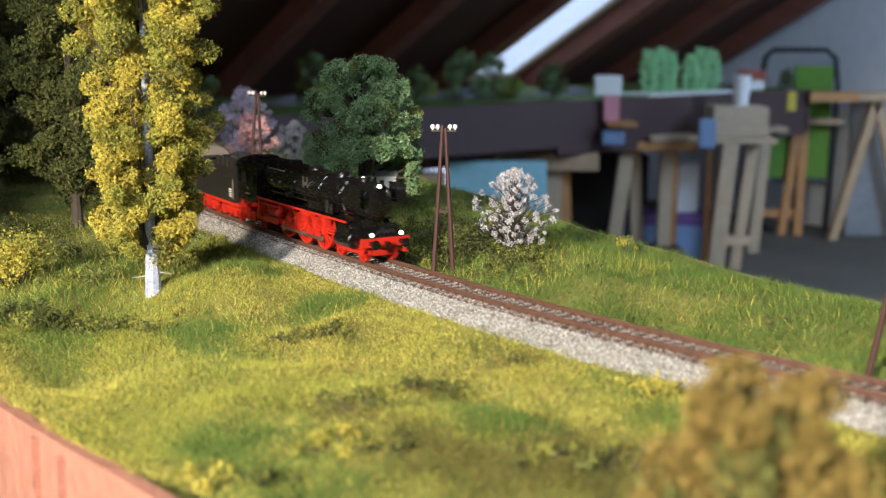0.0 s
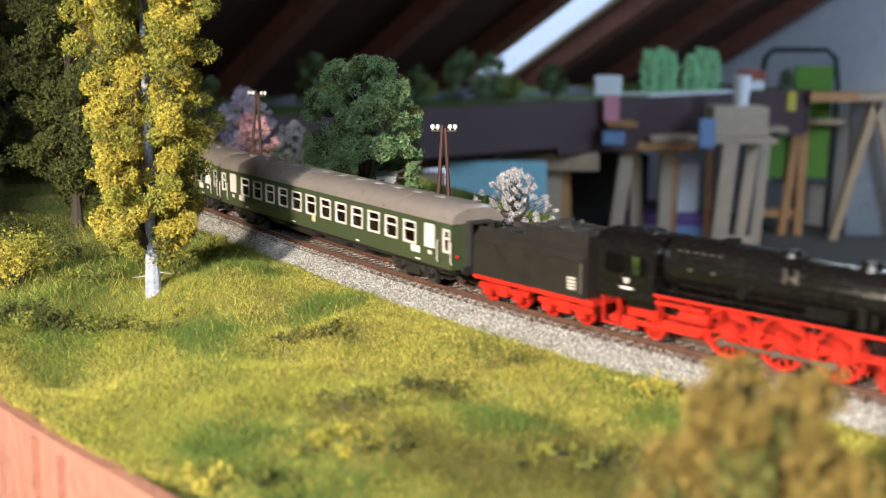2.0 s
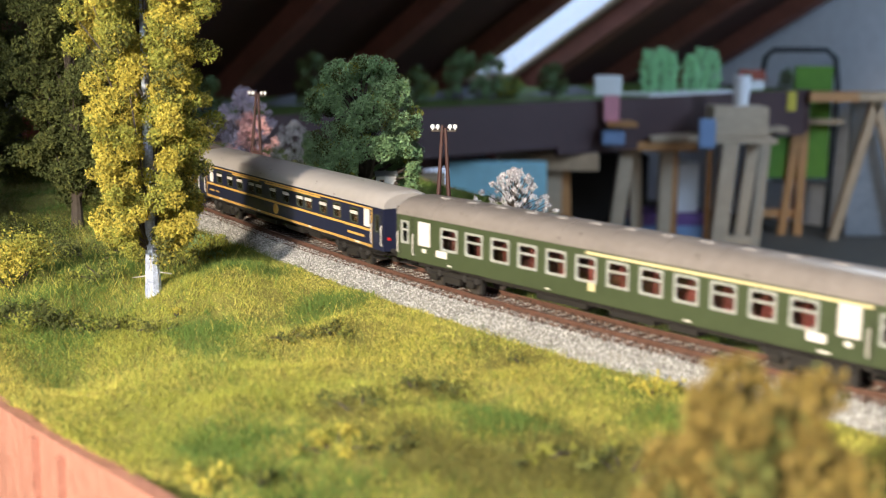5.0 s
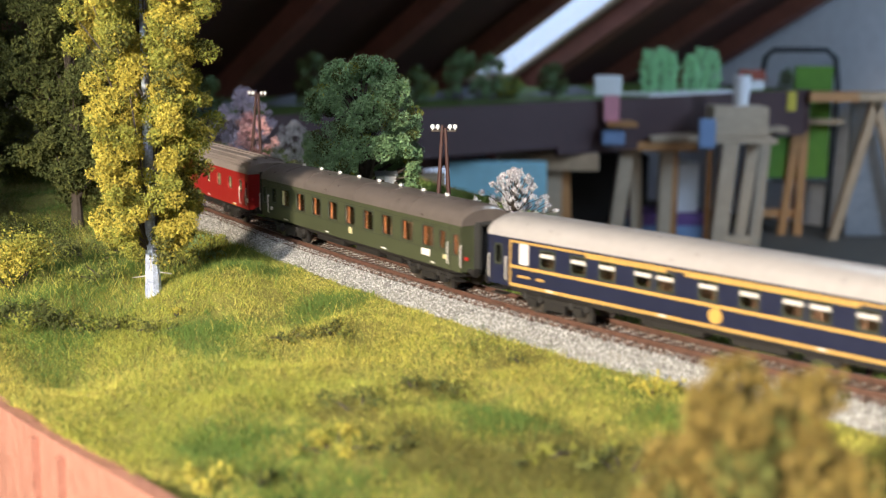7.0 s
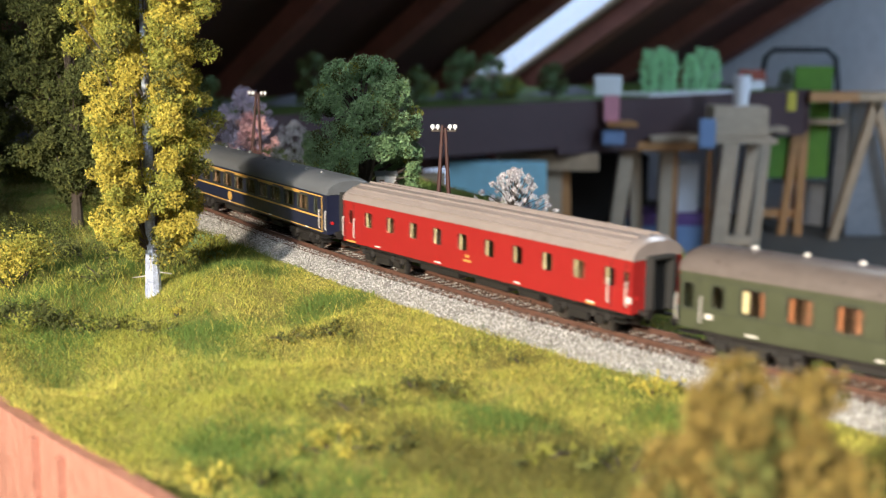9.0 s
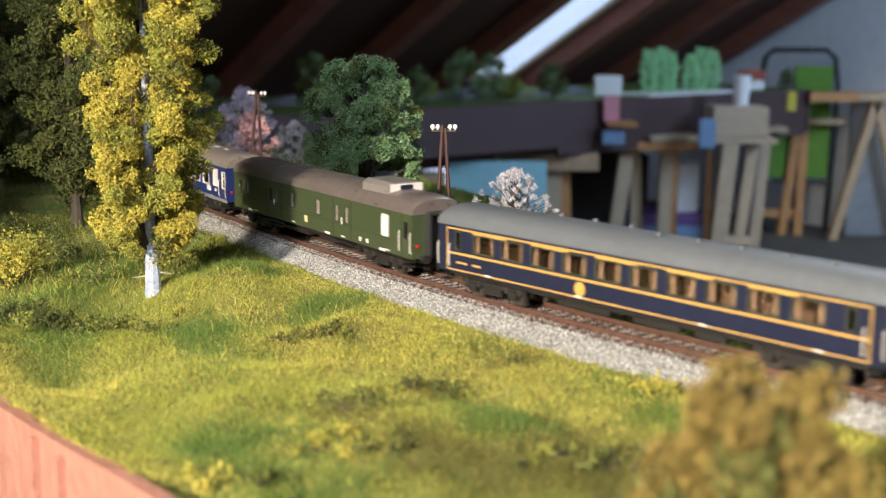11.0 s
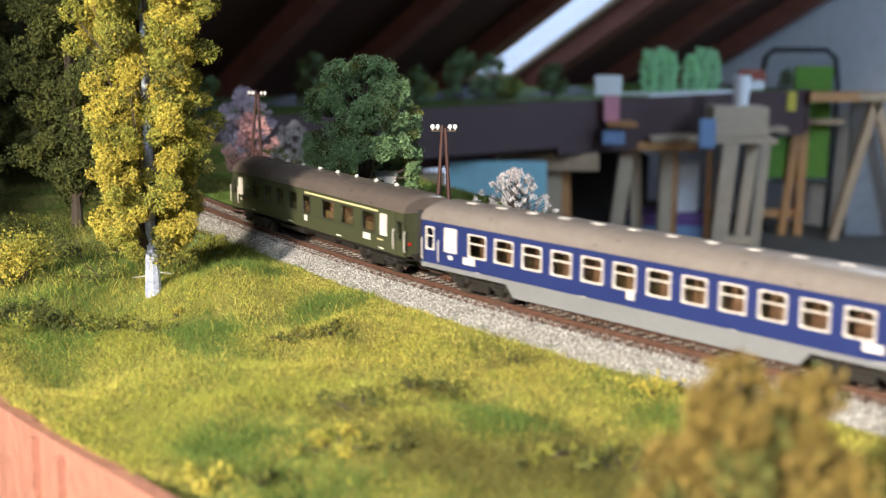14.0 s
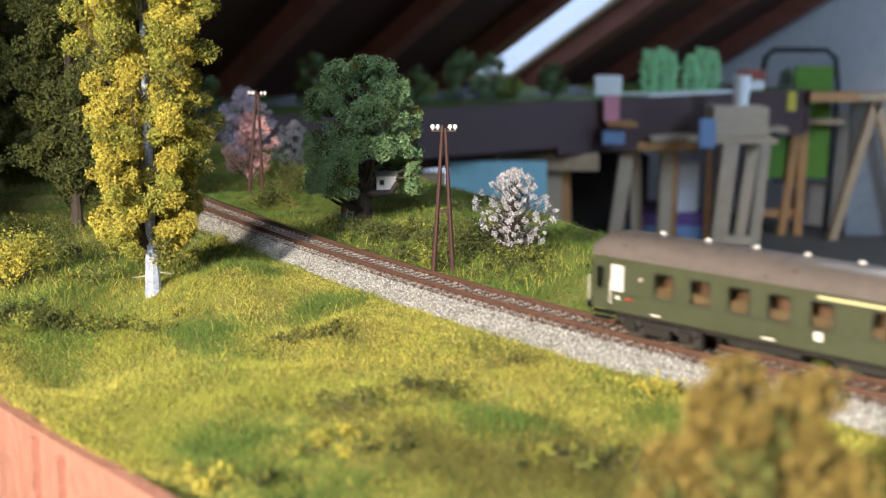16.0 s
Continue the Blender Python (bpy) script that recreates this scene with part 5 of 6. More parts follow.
def ballast_stones():
    r = np.random.RandomState(5)
    N = 105000
    s = r.uniform(-0.62, 0.33, N)
    n = r.uniform(-0.0285, 0.0255, N)
    x, y = line(s, n)
    z = ballast_z(n) + r.uniform(-0.0002, 0.0005, N)
    z = np.where(np.abs(n) < 0.0152, np.minimum(z + 0.0009, RAIL_Z - 0.0023), z)
    size = r.uniform(0.00030, 0.00060, N) * np.where(np.abs(n) < 0.0155, 0.85, 1.0)
    octa = np.array([(1, 0, 0), (-1, 0, 0), (0, 1, 0), (0, -1, 0), (0, 0, 1), (0, 0, -1)], float)
    faces = np.array([(0, 2, 4), (2, 1, 4), (1, 3, 4), (3, 0, 4), (2, 0, 5), (1, 2, 5), (3, 1, 5), (0, 3, 5)])
    q = r.normal(size=(N, 3, 3))
    q, _ = np.linalg.qr(q)
    v = octa[None] * r.uniform(0.65, 1.35, (N, 6, 1)) * size[:, None, None]
    v = np.einsum("nij,nkj->nki", q, v) + np.stack([x, y, z], 1)[:, None]
    f = (faces[None] + (np.arange(N) * 6)[:, None, None]).reshape(-1, 3)
    tagged(new("ballast_stones", np_mesh("ballast_stones", v.reshape(-1, 3), f, [M["stone"], M["stone_rust"]], np.repeat((np.abs(n) < 0.0155) & (r.rand(N) < np.clip(0.55 + s * 1.3, 0.3, 0.85)), 8))), "pale grey crushed ballast stones between the sleepers", "ballast", kind="stuff")


ballast_stones()

# ---- grass ----
# patches of another colour: along the track, across it, radius, kind (1 light, 2 green, 3 olive), strength
PATCHES = ((0.040, -0.195, 0.026, 2, 1.3), (-0.104, -0.117, 0.018, 2, 1.3), (-0.093, -0.130, 0.018, 2, 1.0), (-0.102, -0.056, 0.018, 2, 1.1), (-0.168, -0.056, 0.018, 2, 1.1), (0.114, -0.112, 0.024, 2, 1.1), (0.150, -0.056, 0.024, 2, 1.0),
           (-0.060, -0.092, 0.016, 3, 1.0), (-0.054, -0.069, 0.016, 3, 1.0), (0.056, -0.097, 0.016, 3, 1.0), (0.06, -0.142, 0.020, 3, 1.0), (-0.13, -0.15, 0.03, 1, 1.0), (-0.16, -0.18, 0.035, 2, 0.8), (-0.25, -0.13, 0.05, 2, 0.9), (-0.28, -0.08, 0.04, 3, 0.9), (-0.34, -0.06, 0.05, 3, 1.0),
           (0.155, -0.110, 0.030, 3, 1.0), (0.056, -0.041, 0.014, 3, 0.8), (0.13, -0.15, 0.035, 3, 0.7), (0.11, -0.19, 0.035, 2, 0.7), (0.0, -0.20, 0.03, 1, 0.8), (0.02, -0.15, 0.03, 1, 0.5), (0.05, 0.09, 0.05, 0, 0.9), (-0.01, 0.10, 0.04, 1, 0.9), (0.06, 0.045, 0.02, 2, 0.8))


def patch_field(s, n):
    """Which grass grows where: 0 straw, 1 light, 2 green, 3 olive."""
    score = np.zeros((4,) + s.shape)
    near = n < 0
    a, b = vnoise(s, n, 22, 11), vnoise(s, n, 60, 12)
    score[0] = np.where(near, 0.95, -0.3) + 0.5 * a
    score[1] = np.where(near, 0.66, 0.22) + 0.7 * b
    score[2] = np.where(near, 0.15, 1.15) + 0.9 * vnoise(s, n, 26, 13)
    score[3] = np.where(near, 0.10, 0.30) + 0.8 * vnoise(s, n, 34, 14)
    front = np.clip((s - 0.03) / 0.1, 0, 1) * np.clip((-0.09 - n) / 0.06, 0, 1)
    score[0] -= 0.45 * front
    score[3] += 0.30 * front
    back = np.clip((-0.17 - s) / 0.15, 0, 1)
    score[0] -= 1.1 * back
    score[1] -= 0.55 * back
    score[2] += 0.45 * back
    score[3] += 0.45 * back
    ragged = 0.55 + 0.9 * vnoise(s, n, 90, 15)
    for ps, pn, rad, kind, w in PATCHES:
        d2 = ragged * ( ((s - ps) / (rad * 1.3)) ** 2 + ((n - pn) / rad) ** 2)
        score[kind] += w * np.exp(-d2 * 1.1)
    return score


def grass():
    r = np.random.RandomState(8)
    spans = ((-1.0, 0.36, -1, 480000), (-0.9, 0.36, 1, 200000))
    out_v, out_i = [], []
    for s0, s1, side, N in spans:
        s = r.uniform(s0, s1, N) if side > 0 else s0 + (s1 - s0) * r.beta(2.2, 1.2, N)
        w = near_width(s) if side < 0 else far_width(s)
        lo = 0.0235 + 0.004 * vnoise(s, s * 0, 60, 21)
        n = side * (lo + (w + 0.003 - lo) * r.uniform(0, 1, N) ** (1.0 if side < 0 else 1.15))
        sc = patch_field(s, n) + r.normal(0, 0.30, (4, N))
        kind = np.argmax(sc, 0)
        x, y = line(s, n)
        z = ground_z(s, n) - 0.0004
        h = np.choose(kind, [0.0017, 0.0020, 0.0036, 0.0026]) * r.uniform(0.45, 1.5, N) * (0.6 + 0.8 * vnoise(s, n, 110, 41))
        ang = r.uniform(0, 2 * math.pi, N)
        flow = vnoise(s, n, 30, 31) * 8
        lean = r.uniform(0.3, 1.5, N)
        wd = r.uniform(0.00013, 0.00028, N)
        dx, dy = np.cos(ang), np.sin(ang)
        lx, ly = np.cos(flow + r.normal(0, 1.8, N)) * h * lean, np.sin(flow + r.normal(0, 1.8, N)) * h * lean
        p = np.stack([x, y, z], 1)
        e = np.stack([dx * wd, dy * wd, np.zeros(N)], 1)
        tip = p + np.stack([lx, ly, h], 1)
        v = np.stack([p - e, p + e, tip], 1)
        out_v.append(v.reshape(-1, 3))
        out_i.append(kind)
    # long unkempt stalks under the poplars and on the far bank
    for s0, s1, n0, n1, N, hh in ((-0.48, -0.19, -0.20, -0.032, 9000, 0.0085), (-0.36, -0.02, 0.030, 0.16, 6000, 0.0075), (-0.22, -0.02, -0.20, -0.05, 2500, 0.0060), (0.0, 0.3, 0.03, 0.18, 3500, 0.0055)):
        s, n = r.uniform(s0, s1, N), r.uniform(n0, n1, N)
        x, y = line(s, n)
        p = np.stack([x, y, ground_z(s, n)], 1)
        h = hh * r.uniform(0.4, 1.3, N)
        ang, wd = r.uniform(0, 6.283, N), r.uniform(0.00012, 0.00024, N)
        e = np.stack([np.cos(ang) * wd, np.sin(ang) * wd, np.zeros(N)], 1)
        tip = p + np.stack([r.normal(0, 0.55, N) * h, r.normal(0, 0.55, N) * h, h], 1)
        out_v.append(np.stack([p - e, p + e, tip], 1).reshape(-1, 3))
        out_i.append(r.choice(4, N, p=(0.12, 0.40, 0.33, 0.15)))
    v = np.concatenate(out_v)
    f = np.arange(len(v)).reshape(-1, 3)
    tagged(new("static_grass", np_mesh("static_grass", v, f, [M["grass_y"], M["grass_l"], M["grass_g"], M["grass_b"]], np.concatenate(out_i))), "short straw-yellow and green model grass", "grass", kind="stuff")


grass()


# ---- trees and bushes ----
def flakes(centres, size, r):
    """Small bent leaf flakes round the centres: two triangles each."""
    N = len(centres)
    q, _ = np.linalg.qr(r.normal(size=(N, 3, 3)))
    k = size * r.uniform(0.55, 1.4, (N, 1, 1))
    base = np.array([(-1, 0, 0.15), (0, -0.55, -0.1), (1, 0, 0.15), (0, 0.55, -0.1)])
    v = base[None] * k * r.uniform(0.7, 1.3, (N, 4, 1))
    v = np.einsum("nij,nkj->nki", q, v) + centres[:, None]
    f = (np.array([(0, 1, 2), (0, 2, 3)])[None] + (np.arange(N) * 4)[:, None, None]).reshape(-1, 3)
    return v.reshape(-1, 3), f


def crown_mesh(name, clumps, per, size, mats, weights, seed, shell=0.55):
    """clumps: rows of centre x, y, z and radius; per: flakes for a clump of 10 mm radius."""
    r = np.random.RandomState(seed)
    C, idx = [], []
    for x, y, z, rad in clumps:
        n = max(int(per * (rad / 0.010) ** 2), 12)
        d = r.normal(size=(n, 3))
        d /= np.linalg.norm(d, axis=1)[:, None]
        rr = rad * (shell + (1 - shell) * r.rand(n) ** 0.6) * (1 + 0.22 * np.sin(d[:, 0] * 5 + x * 900) * np.cos(d[:, 1] * 6 + z * 700))
        C.append(np.array([x, y, z]) + d * rr[:, None] * np.array([1, 1, 0.92]))
        kind = r.choice(len(mats), p=weights)
        kinds = np.where(r.rand(n) < 0.72, kind, r.choice(len(mats), n, p=weights))
        idx.append(kinds)
    C = np.concatenate(C)
    v, f = flakes(C, size, r)
    return np_mesh(name, v, f, mats, np.repeat(np.concatenate(idx), 2))


def trunk_and_limbs(ob, height, r0, clumps, seed, bark, bend=0.03, top=0.9, every=1):
    rnd = random.Random(seed)
    s = Shape()
    pts, rad = [], []
    for i in range(9):
        t = i / 8
        pts.append((math.sin(t * 3 + seed) * bend * height * t, math.cos(t * 4 + seed) * bend * height * t, height * top * t - 0.004))
        rad.append(r0 * (1.25 - 0.25 * min(t * 8, 1)) * (1 - 0.86 * t))
    s.tube(pts, rad, 9)
    part("trunk", s, M[bark], ob, smooth=True)
    for x, y, z, q in clumps[::every]:
        t = min(max((z - rnd.uniform(0.1, 0.3) * height) / (height * top), 0.12), 0.95)
        i = min(int(t * 8), 7)
        a = Vector(pts[i]).lerp(Vector(pts[i + 1]), t * 8 - i)
        b = Vector((x, y, z))
        m = a.lerp(b, 0.5) + Vector((0, 0, rnd.uniform(-0.05, 0.05) * height))
        w = r0 * 0.34 * (1 - t * 0.6)
        part("limb", Shape().tube([a, m, b], [w, w * 0.6, w * 0.25], 5), M["bark"], ob)


def tree(name, label, at_, height, r0, clumps, per, size, mats, weights, seed, bark="bark", bend=0.03, top=0.9, every=1, shell=0.55, group="", turn=0.0):
    ob = thing(name, label, "tree" if "bush" not in name else "bush", group=group, m=Matrix.Translation(at_) @ Matrix.Rotation(turn, 4, "Z"))
    trunk_and_limbs(ob, height, r0, clumps, seed, bark, bend, top, every)
    part("crown", crown_mesh("crown", clumps, per, size, [M[q] for q in mats], weights, seed, shell), None, ob)
    return ob


def column_clumps(z0, z1, rad, count, cr, seed, taper=0.25):
    rnd = random.Random(seed)
    out = []
    for i in range(count):
        t = (i + rnd.random()) / count
        z = z0 + (z1 - z0) * t
        a = i * 2.399 + rnd.uniform(-0.5, 0.5)
        env = rad * (0.80 + 0.35 * min(t * 5, 1) - 0.15) * (1 - taper * max(t - 0.55, 0) * 2)
        q = env * rnd.choice((0.55, 0.8, 0.95, 1.0))
        c = cr * rnd.uniform(0.7, 1.25)
        out.append((math.cos(a) * max(q - c * 0.5, 0), math.sin(a) * max(q - c * 0.5, 0), z, c))
    return out


def bough_clumps(z0, z1, rad, boughs, steps, cr, seed, rise=0.6, taper=0.3):
    """Small clumps along boughs that sweep out and up, with gaps between the boughs."""
    rnd = random.Random(seed)
    out = []
    for i in range(boughs):
        t = (i + rnd.random()) / boughs
        a = i * 2.399 + rnd.uniform(-0.4, 0.4)
        reach = rad * rnd.uniform(0.72, 1.08) * (0.75 + 0.25 * min(t * 5, 1)) * (1 - taper * max(t - 0.55, 0) * 2)
        z = z0 + (z1 - z0) * t
        for k in range(steps):
            f = 0.30 + 0.70 * (k + rnd.uniform(0, 0.6)) / steps
            c = cr * rnd.uniform(0.75, 1.25) * (1.15 - 0.45 * abs(f - 0.6))
            b = a + rnd.uniform(-0.28, 0.28)
            q = max(reach * f - c * 0.5, 0)
            out.append((math.cos(b) * q, math.sin(b) * q, z + reach * rise * (f - 0.6) + rnd.uniform(-0.5, 0.5) * c * 1.6, c))
    return out


def dome_clumps(cx, cy, cz, rx, rz, count, cr, seed, low=-0.8):
    rnd = random.Random(seed)
    out = []
    for i in range(count):
        u = rnd.uniform(low, 1.0)
        a = i * 2.399 + rnd.uniform(-0.4, 0.4)
        k = math.sqrt(max(1 - u * u, 0.0)) if u > -0.2 else (0.98 + 0.06 * rnd.random())
        q = rnd.choice((0.6, 0.88, 1.0))
        c = cr * rnd.uniform(0.7, 1.3)
        out.append((cx + math.cos(a) * k * (rx - c * 0.6) * q, cy + math.sin(a) * k * (rx - c * 0.6) * q, cz + u * (rz - c * 0.5) * (0.75 + 0.25 * q), c))
    return out


def bush(label, s, n, w, h, mats, weights, seed, size=0.0009, per=260, count=0, name="bush", group="bushes on the turf", fingers=0):
    rnd = random.Random(seed)
    count = count or max(int(w / 0.004), 5)
    cl = []
    for i in range(count):
        a, q = rnd.uniform(0, 6.283), math.sqrt(rnd.random())
        c = min(w, h * 1.6) * rnd.uniform(0.16, 0.30)
        cl.append((math.cos(a) * q * (w / 2 - c * 0.6), math.sin(a) * q * (w / 2 - c * 0.6), max(c * 0.6, (h - c) * (1 - 0.55 * q * q) * rnd.uniform(0.5, 1.0)), c))
    if fingers:
        cl = []
        for i in range(fingers):
            a, lean = i * 2.399, math.sqrt((i + 0.5) / fingers)
            top = h * (1.0 - 0.42 * lean ** 2) * rnd.uniform(0.76, 1.05)
            for k in range(7):
                f = 0.18 + 0.82 * k / 6
                c = w * (0.225 - 0.10 * f) * rnd.uniform(0.85, 1.15)
                out = w * 0.52 * lean * (f ** 0.8)
                cl.append((math.cos(a) * out + rnd.uniform(-1, 1) * c * 0.4, math.sin(a) * out + rnd.uniform(-1, 1) * c * 0.4, top * f, c))
    p = on_ground(s, n)
    ob = thing(name, label, "bush", group=group, m=Matrix.Translation(p))
    st = Shape()
    for x, y, z, c in cl[: max(4, count // 2)]:
        st.tube([(x * 0.15, y * 0.15, -0.003), (x * 0.6, y * 0.6, z * 0.5), (x, y, z)], [0.0007, 0.0005, 0.0002], 5)
    part("stem", st, M["bark"], ob)
    part("foliage", crown_mesh("foliage", cl, per, size, [M[q] for q in mats], weights, seed, 0.35), None, ob)
    return ob


# the tall yellow poplar with its pale foot
def poplar():
    p = on_ground(-0.170, -0.123) + Vector((0.0024, 0, 0))
    cl = bough_clumps(0.031, 0.262, 0.0425, 128, 6, 0.0060, 3, rise=0.5, taper=0.05)
    # a gap in front lets the trunk show
    keep = []
    for c in cl:
        a = math.atan2(c[1], c[0])
        front = abs((a - math.radians(-76) + math.pi) % (2 * math.pi) - math.pi)
        if front > 0.17:
            keep.append(c)
    cl = [c for k, c in enumerate(keep) if k % 5 == 0 or not (abs(c[0] * math.cos(math.radians(14)) + c[1] * math.sin(math.radians(14))) < 0.0062 and c[1] < 0.002)]
    tree("poplar_tree", "tall yellow model poplar with pale trunk foot", p, 0.27, 0.0040, cl, 1250, 0.00076, ("leaf_y", "leaf_yg", "leaf_m"), (0.54, 0.30, 0.16), 3, bark="bark_blue", bend=0.002, every=9, shell=0.5)
    foot = Shape()
    n = 12
    vs = []
    for i, (z, r) in enumerate(((-0.003, 0.0046), (0.002, 0.0043), (0.010, 0.0040), (0.018, 0.0037), (0.025, 0.0033), (0.029, 0.0024))):
        for k in range(n):
            a = 2 * math.pi * k / n
            q = r * (1 + 0.10 * math.sin(3 * a + z * 300) + 0.06 * math.sin(7 * a))
            vs.append((q * math.cos(a), q * math.sin(a), z + (0.003 * math.sin(a * 2) if i == 5 else 0)))
    foot.add(vs, [(i * n + k, i * n + (k + 1) % n, (i + 1) * n + (k + 1) % n, (i + 1) * n + k) for i in range(5) for k in range(n)] + [tuple(5 * n + k for k in range(n))])
    ob = bpy.data.objects["poplar_tree"]
    part("trunk_foot", foot, M["birch"], ob, "whitish bare bark at the foot", smooth=True)
    for a, z in ((3.3, 0.012), (0.1, 0.014)):
        part("twig", Shape().tube([(0, 0, z), (math.cos(a) * 0.011, math.sin(a) * 0.011 - 0.002, z - 0.001)], [0.0005, 0.0002], 5), M["birch"], ob)


poplar()
# darker poplars behind it
for k, (s, n, h, rad, z0) in enumerate(((-0.43, -0.091, 0.25, 0.052, 0.030), (-0.50, -0.165, 0.25, 0.050, 0.026), (-0.66, -0.115, 0.28, 0.060, 0.03), (-0.62, -0.25, 0.26, 0.055, 0.03), (-0.85, -0.10, 0.28, 0.065, 0.03))):
    p = on_ground(s, n)
    tree("dark_poplar", "dark olive green model poplar in the shade", p, h, 0.0042, bough_clumps(z0, h - 0.005, rad, 44, 6, 0.0085, 20 + k), 420, 0.0012, ("leaf_d", "leaf_m"), (0.60, 0.40), 20 + k, bark="bark", bend=0.008, every=5, group="dark poplars")


def old_tree():
    """The broad green tree with hanging boughs, its tree house and ladder."""
    p = on_ground(-0.304, 0.094) - Vector((0.0045, 0, 0))
    cl = dome_clumps(0.0, 0.0, 0.0785, 0.0435, 0.0465, 330, 0.0054, 7)
    rnd = random.Random(12)
    for i in range(46):       # hanging strands round the rim, open towards the tree house
        a = i * 2.399
        if abs((a - math.radians(-48) + math.pi) % (2 * math.pi) - math.pi) < 0.55:
            continue
        for k in range(4):
            cl.append((math.cos(a) * (0.034 + 0.006 * rnd.random()), math.sin(a) * (0.034 + 0.006 * rnd.random()), 0.050 - k * 0.0075 + rnd.uniform(-0.003, 0.003), 0.0055))
    cl = [c for c in cl if not (c[1] < -0.012 and -0.004 < c[0] < 0.032 and c[2] < 0.052)]
    ob = tree("old_tree", "broad bushy green model tree with hanging boughs", p, 0.115, 0.0072, cl, 620, 0.0009, ("leaf_g", "leaf_d", "leaf_yg"), (0.84, 0.13, 0.03), 7, bark="bark", bend=0.02, top=0.8, every=9, shell=0.45)
    part("bough", Shape().tube([(0, -0.002, 0.026), (0.010, -0.008, 0.0225), (0.022, -0.010, 0.024), (0.026, -0.010, 0.032)], [0.0035, 0.003, 0.0026, 0.0015], 8), M["bark"], ob, smooth=True)
    # tree house: floor, walls, roof, window
    th = thing("tree_house", "small pale tree house wedged in the boughs", "tree house", m=Matrix.Translation(p + Vector((0.0175, -0.002, 0.0235))) @ Matrix.Rotation(0.1, 4, "Z"))
    part("floor", Shape().box(-0.0085, 0.0085, -0.0065, 0.0065, -0.0006, 0.0), M["timber"], th)
    part("wall", Shape().box(-0.0072, 0.0072, -0.0055, 0.0055, 0.0, 0.0125, c=0.0002), M["white"], th)
    part("roof", Shape().prism([(-0.0070, 0.0123), (0, 0.0150), (0.0070, 0.0123), (0.0070, 0.0128), (0, 0.0156), (-0.0070, 0.0128)], -0.0085, 0.0085), M["grey_card"], th)
    w = part("window", ring_shape(0.0036, 0.0042, 0.0004, 0.0004), M["timber"], th, m=pose(-0.0035, -0.0055, 0.0075))
    part("pane", Shape().box(-0.0016, 0.0016, -0.0002, -0.0001, -0.0019, 0.0019), M["black"], w)
    # ladder against the trunk
    ld = thing("ladder", "pale wooden ladder leaning towards the tree", "ladder", m=Matrix.Translation(on_ground(-0.316, 0.083) + Vector((0, 0, 0.001))) @ Euler((radians(-12), radians(13), 0.2)).to_matrix().to_4x4())
    for x in (-0.0024, 0.0024):
        part("rail", Shape().box(x - 0.0004, x + 0.0004, -0.0004, 0.0004, 0, 0.0235), M["white"], ld)
    for k in range(7):
        part("rung", Shape().box(-0.0024, 0.0024, -0.0003, 0.0003, 0.0022 + k * 0.0032, 0.0028 + k * 0.0032), M["white"], ld)
    doll = Shape().tube([(0, 0, 0), (0, 0, 0.007)], [0.0012, 0.0014], 8, 0).tube([(0, 0, 0.007), (0, 0, 0.0125)], [0.0017, 0.0013], 8, 1).tube([(0, 0, 0.0125), (0, 0, 0.0132), (0, 0, 0.0148), (0, 0, 0.0155)], [0.0005, 0.0011, 0.0011, 0.0004], 8, 1)
    thing("figurine", "plain blue and red peg figurine beside the ladder", "figurine", m=Matrix.Translation(on_ground(-0.320, 0.080)), shape=doll, material=[M["blue_box"], M["red_roof"]], smooth=True)


old_tree()


def blossom(name, label, s, n, h, w, mat_name, seed, bark="bark", low=0.14, per=330, size=0.0009, count=46, fine=1.0):
    p = on_ground(s, n)
    rnd = random.Random(seed)
    cl = []
    for i in range(count):
        t = low + (1 - low) * (i + rnd.random()) / count
        a = i * 2.399
        env = w / 2 * math.sin(math.pi * min(max((t - low) / (1 - low) * 0.86 + 0.14, 0), 1)) ** 0.7
        q = env * rnd.choice((0.3, 0.75, 1.0)) * rnd.uniform(0.8, 1.15)
        c = w * rnd.uniform(0.08, 0.145) * fine
        cl.append((math.cos(a) * q, math.sin(a) * q, h * t, c))
    return tree(name, label, p, h, 0.0022, cl, per, size, (mat_name,), (1.0,), seed, bark=bark, bend=0.03, every=1, shell=0.2)


blossom("blossom_tree", "small model tree in white blossom on the bank", -0.130, 0.105, 0.056, 0.049, "leaf_w", 31, per=1300, size=0.00058, count=190, fine=0.40)
blossom("blossom_tree", "small white blossom tree behind the old tree", -0.64, 0.185, 0.052, 0.045, "leaf_w", 33)
blossom("blossom_tree", "small model tree in pink blossom by the track", -0.558, 0.101, 0.062, 0.052, "leaf_p", 32, size=0.001)
blossom("blossom_tree", "pale lavender blossom tree behind the pink one", -0.74, 0.180, 0.078, 0.058, "leaf_v", 34, size=0.0012)

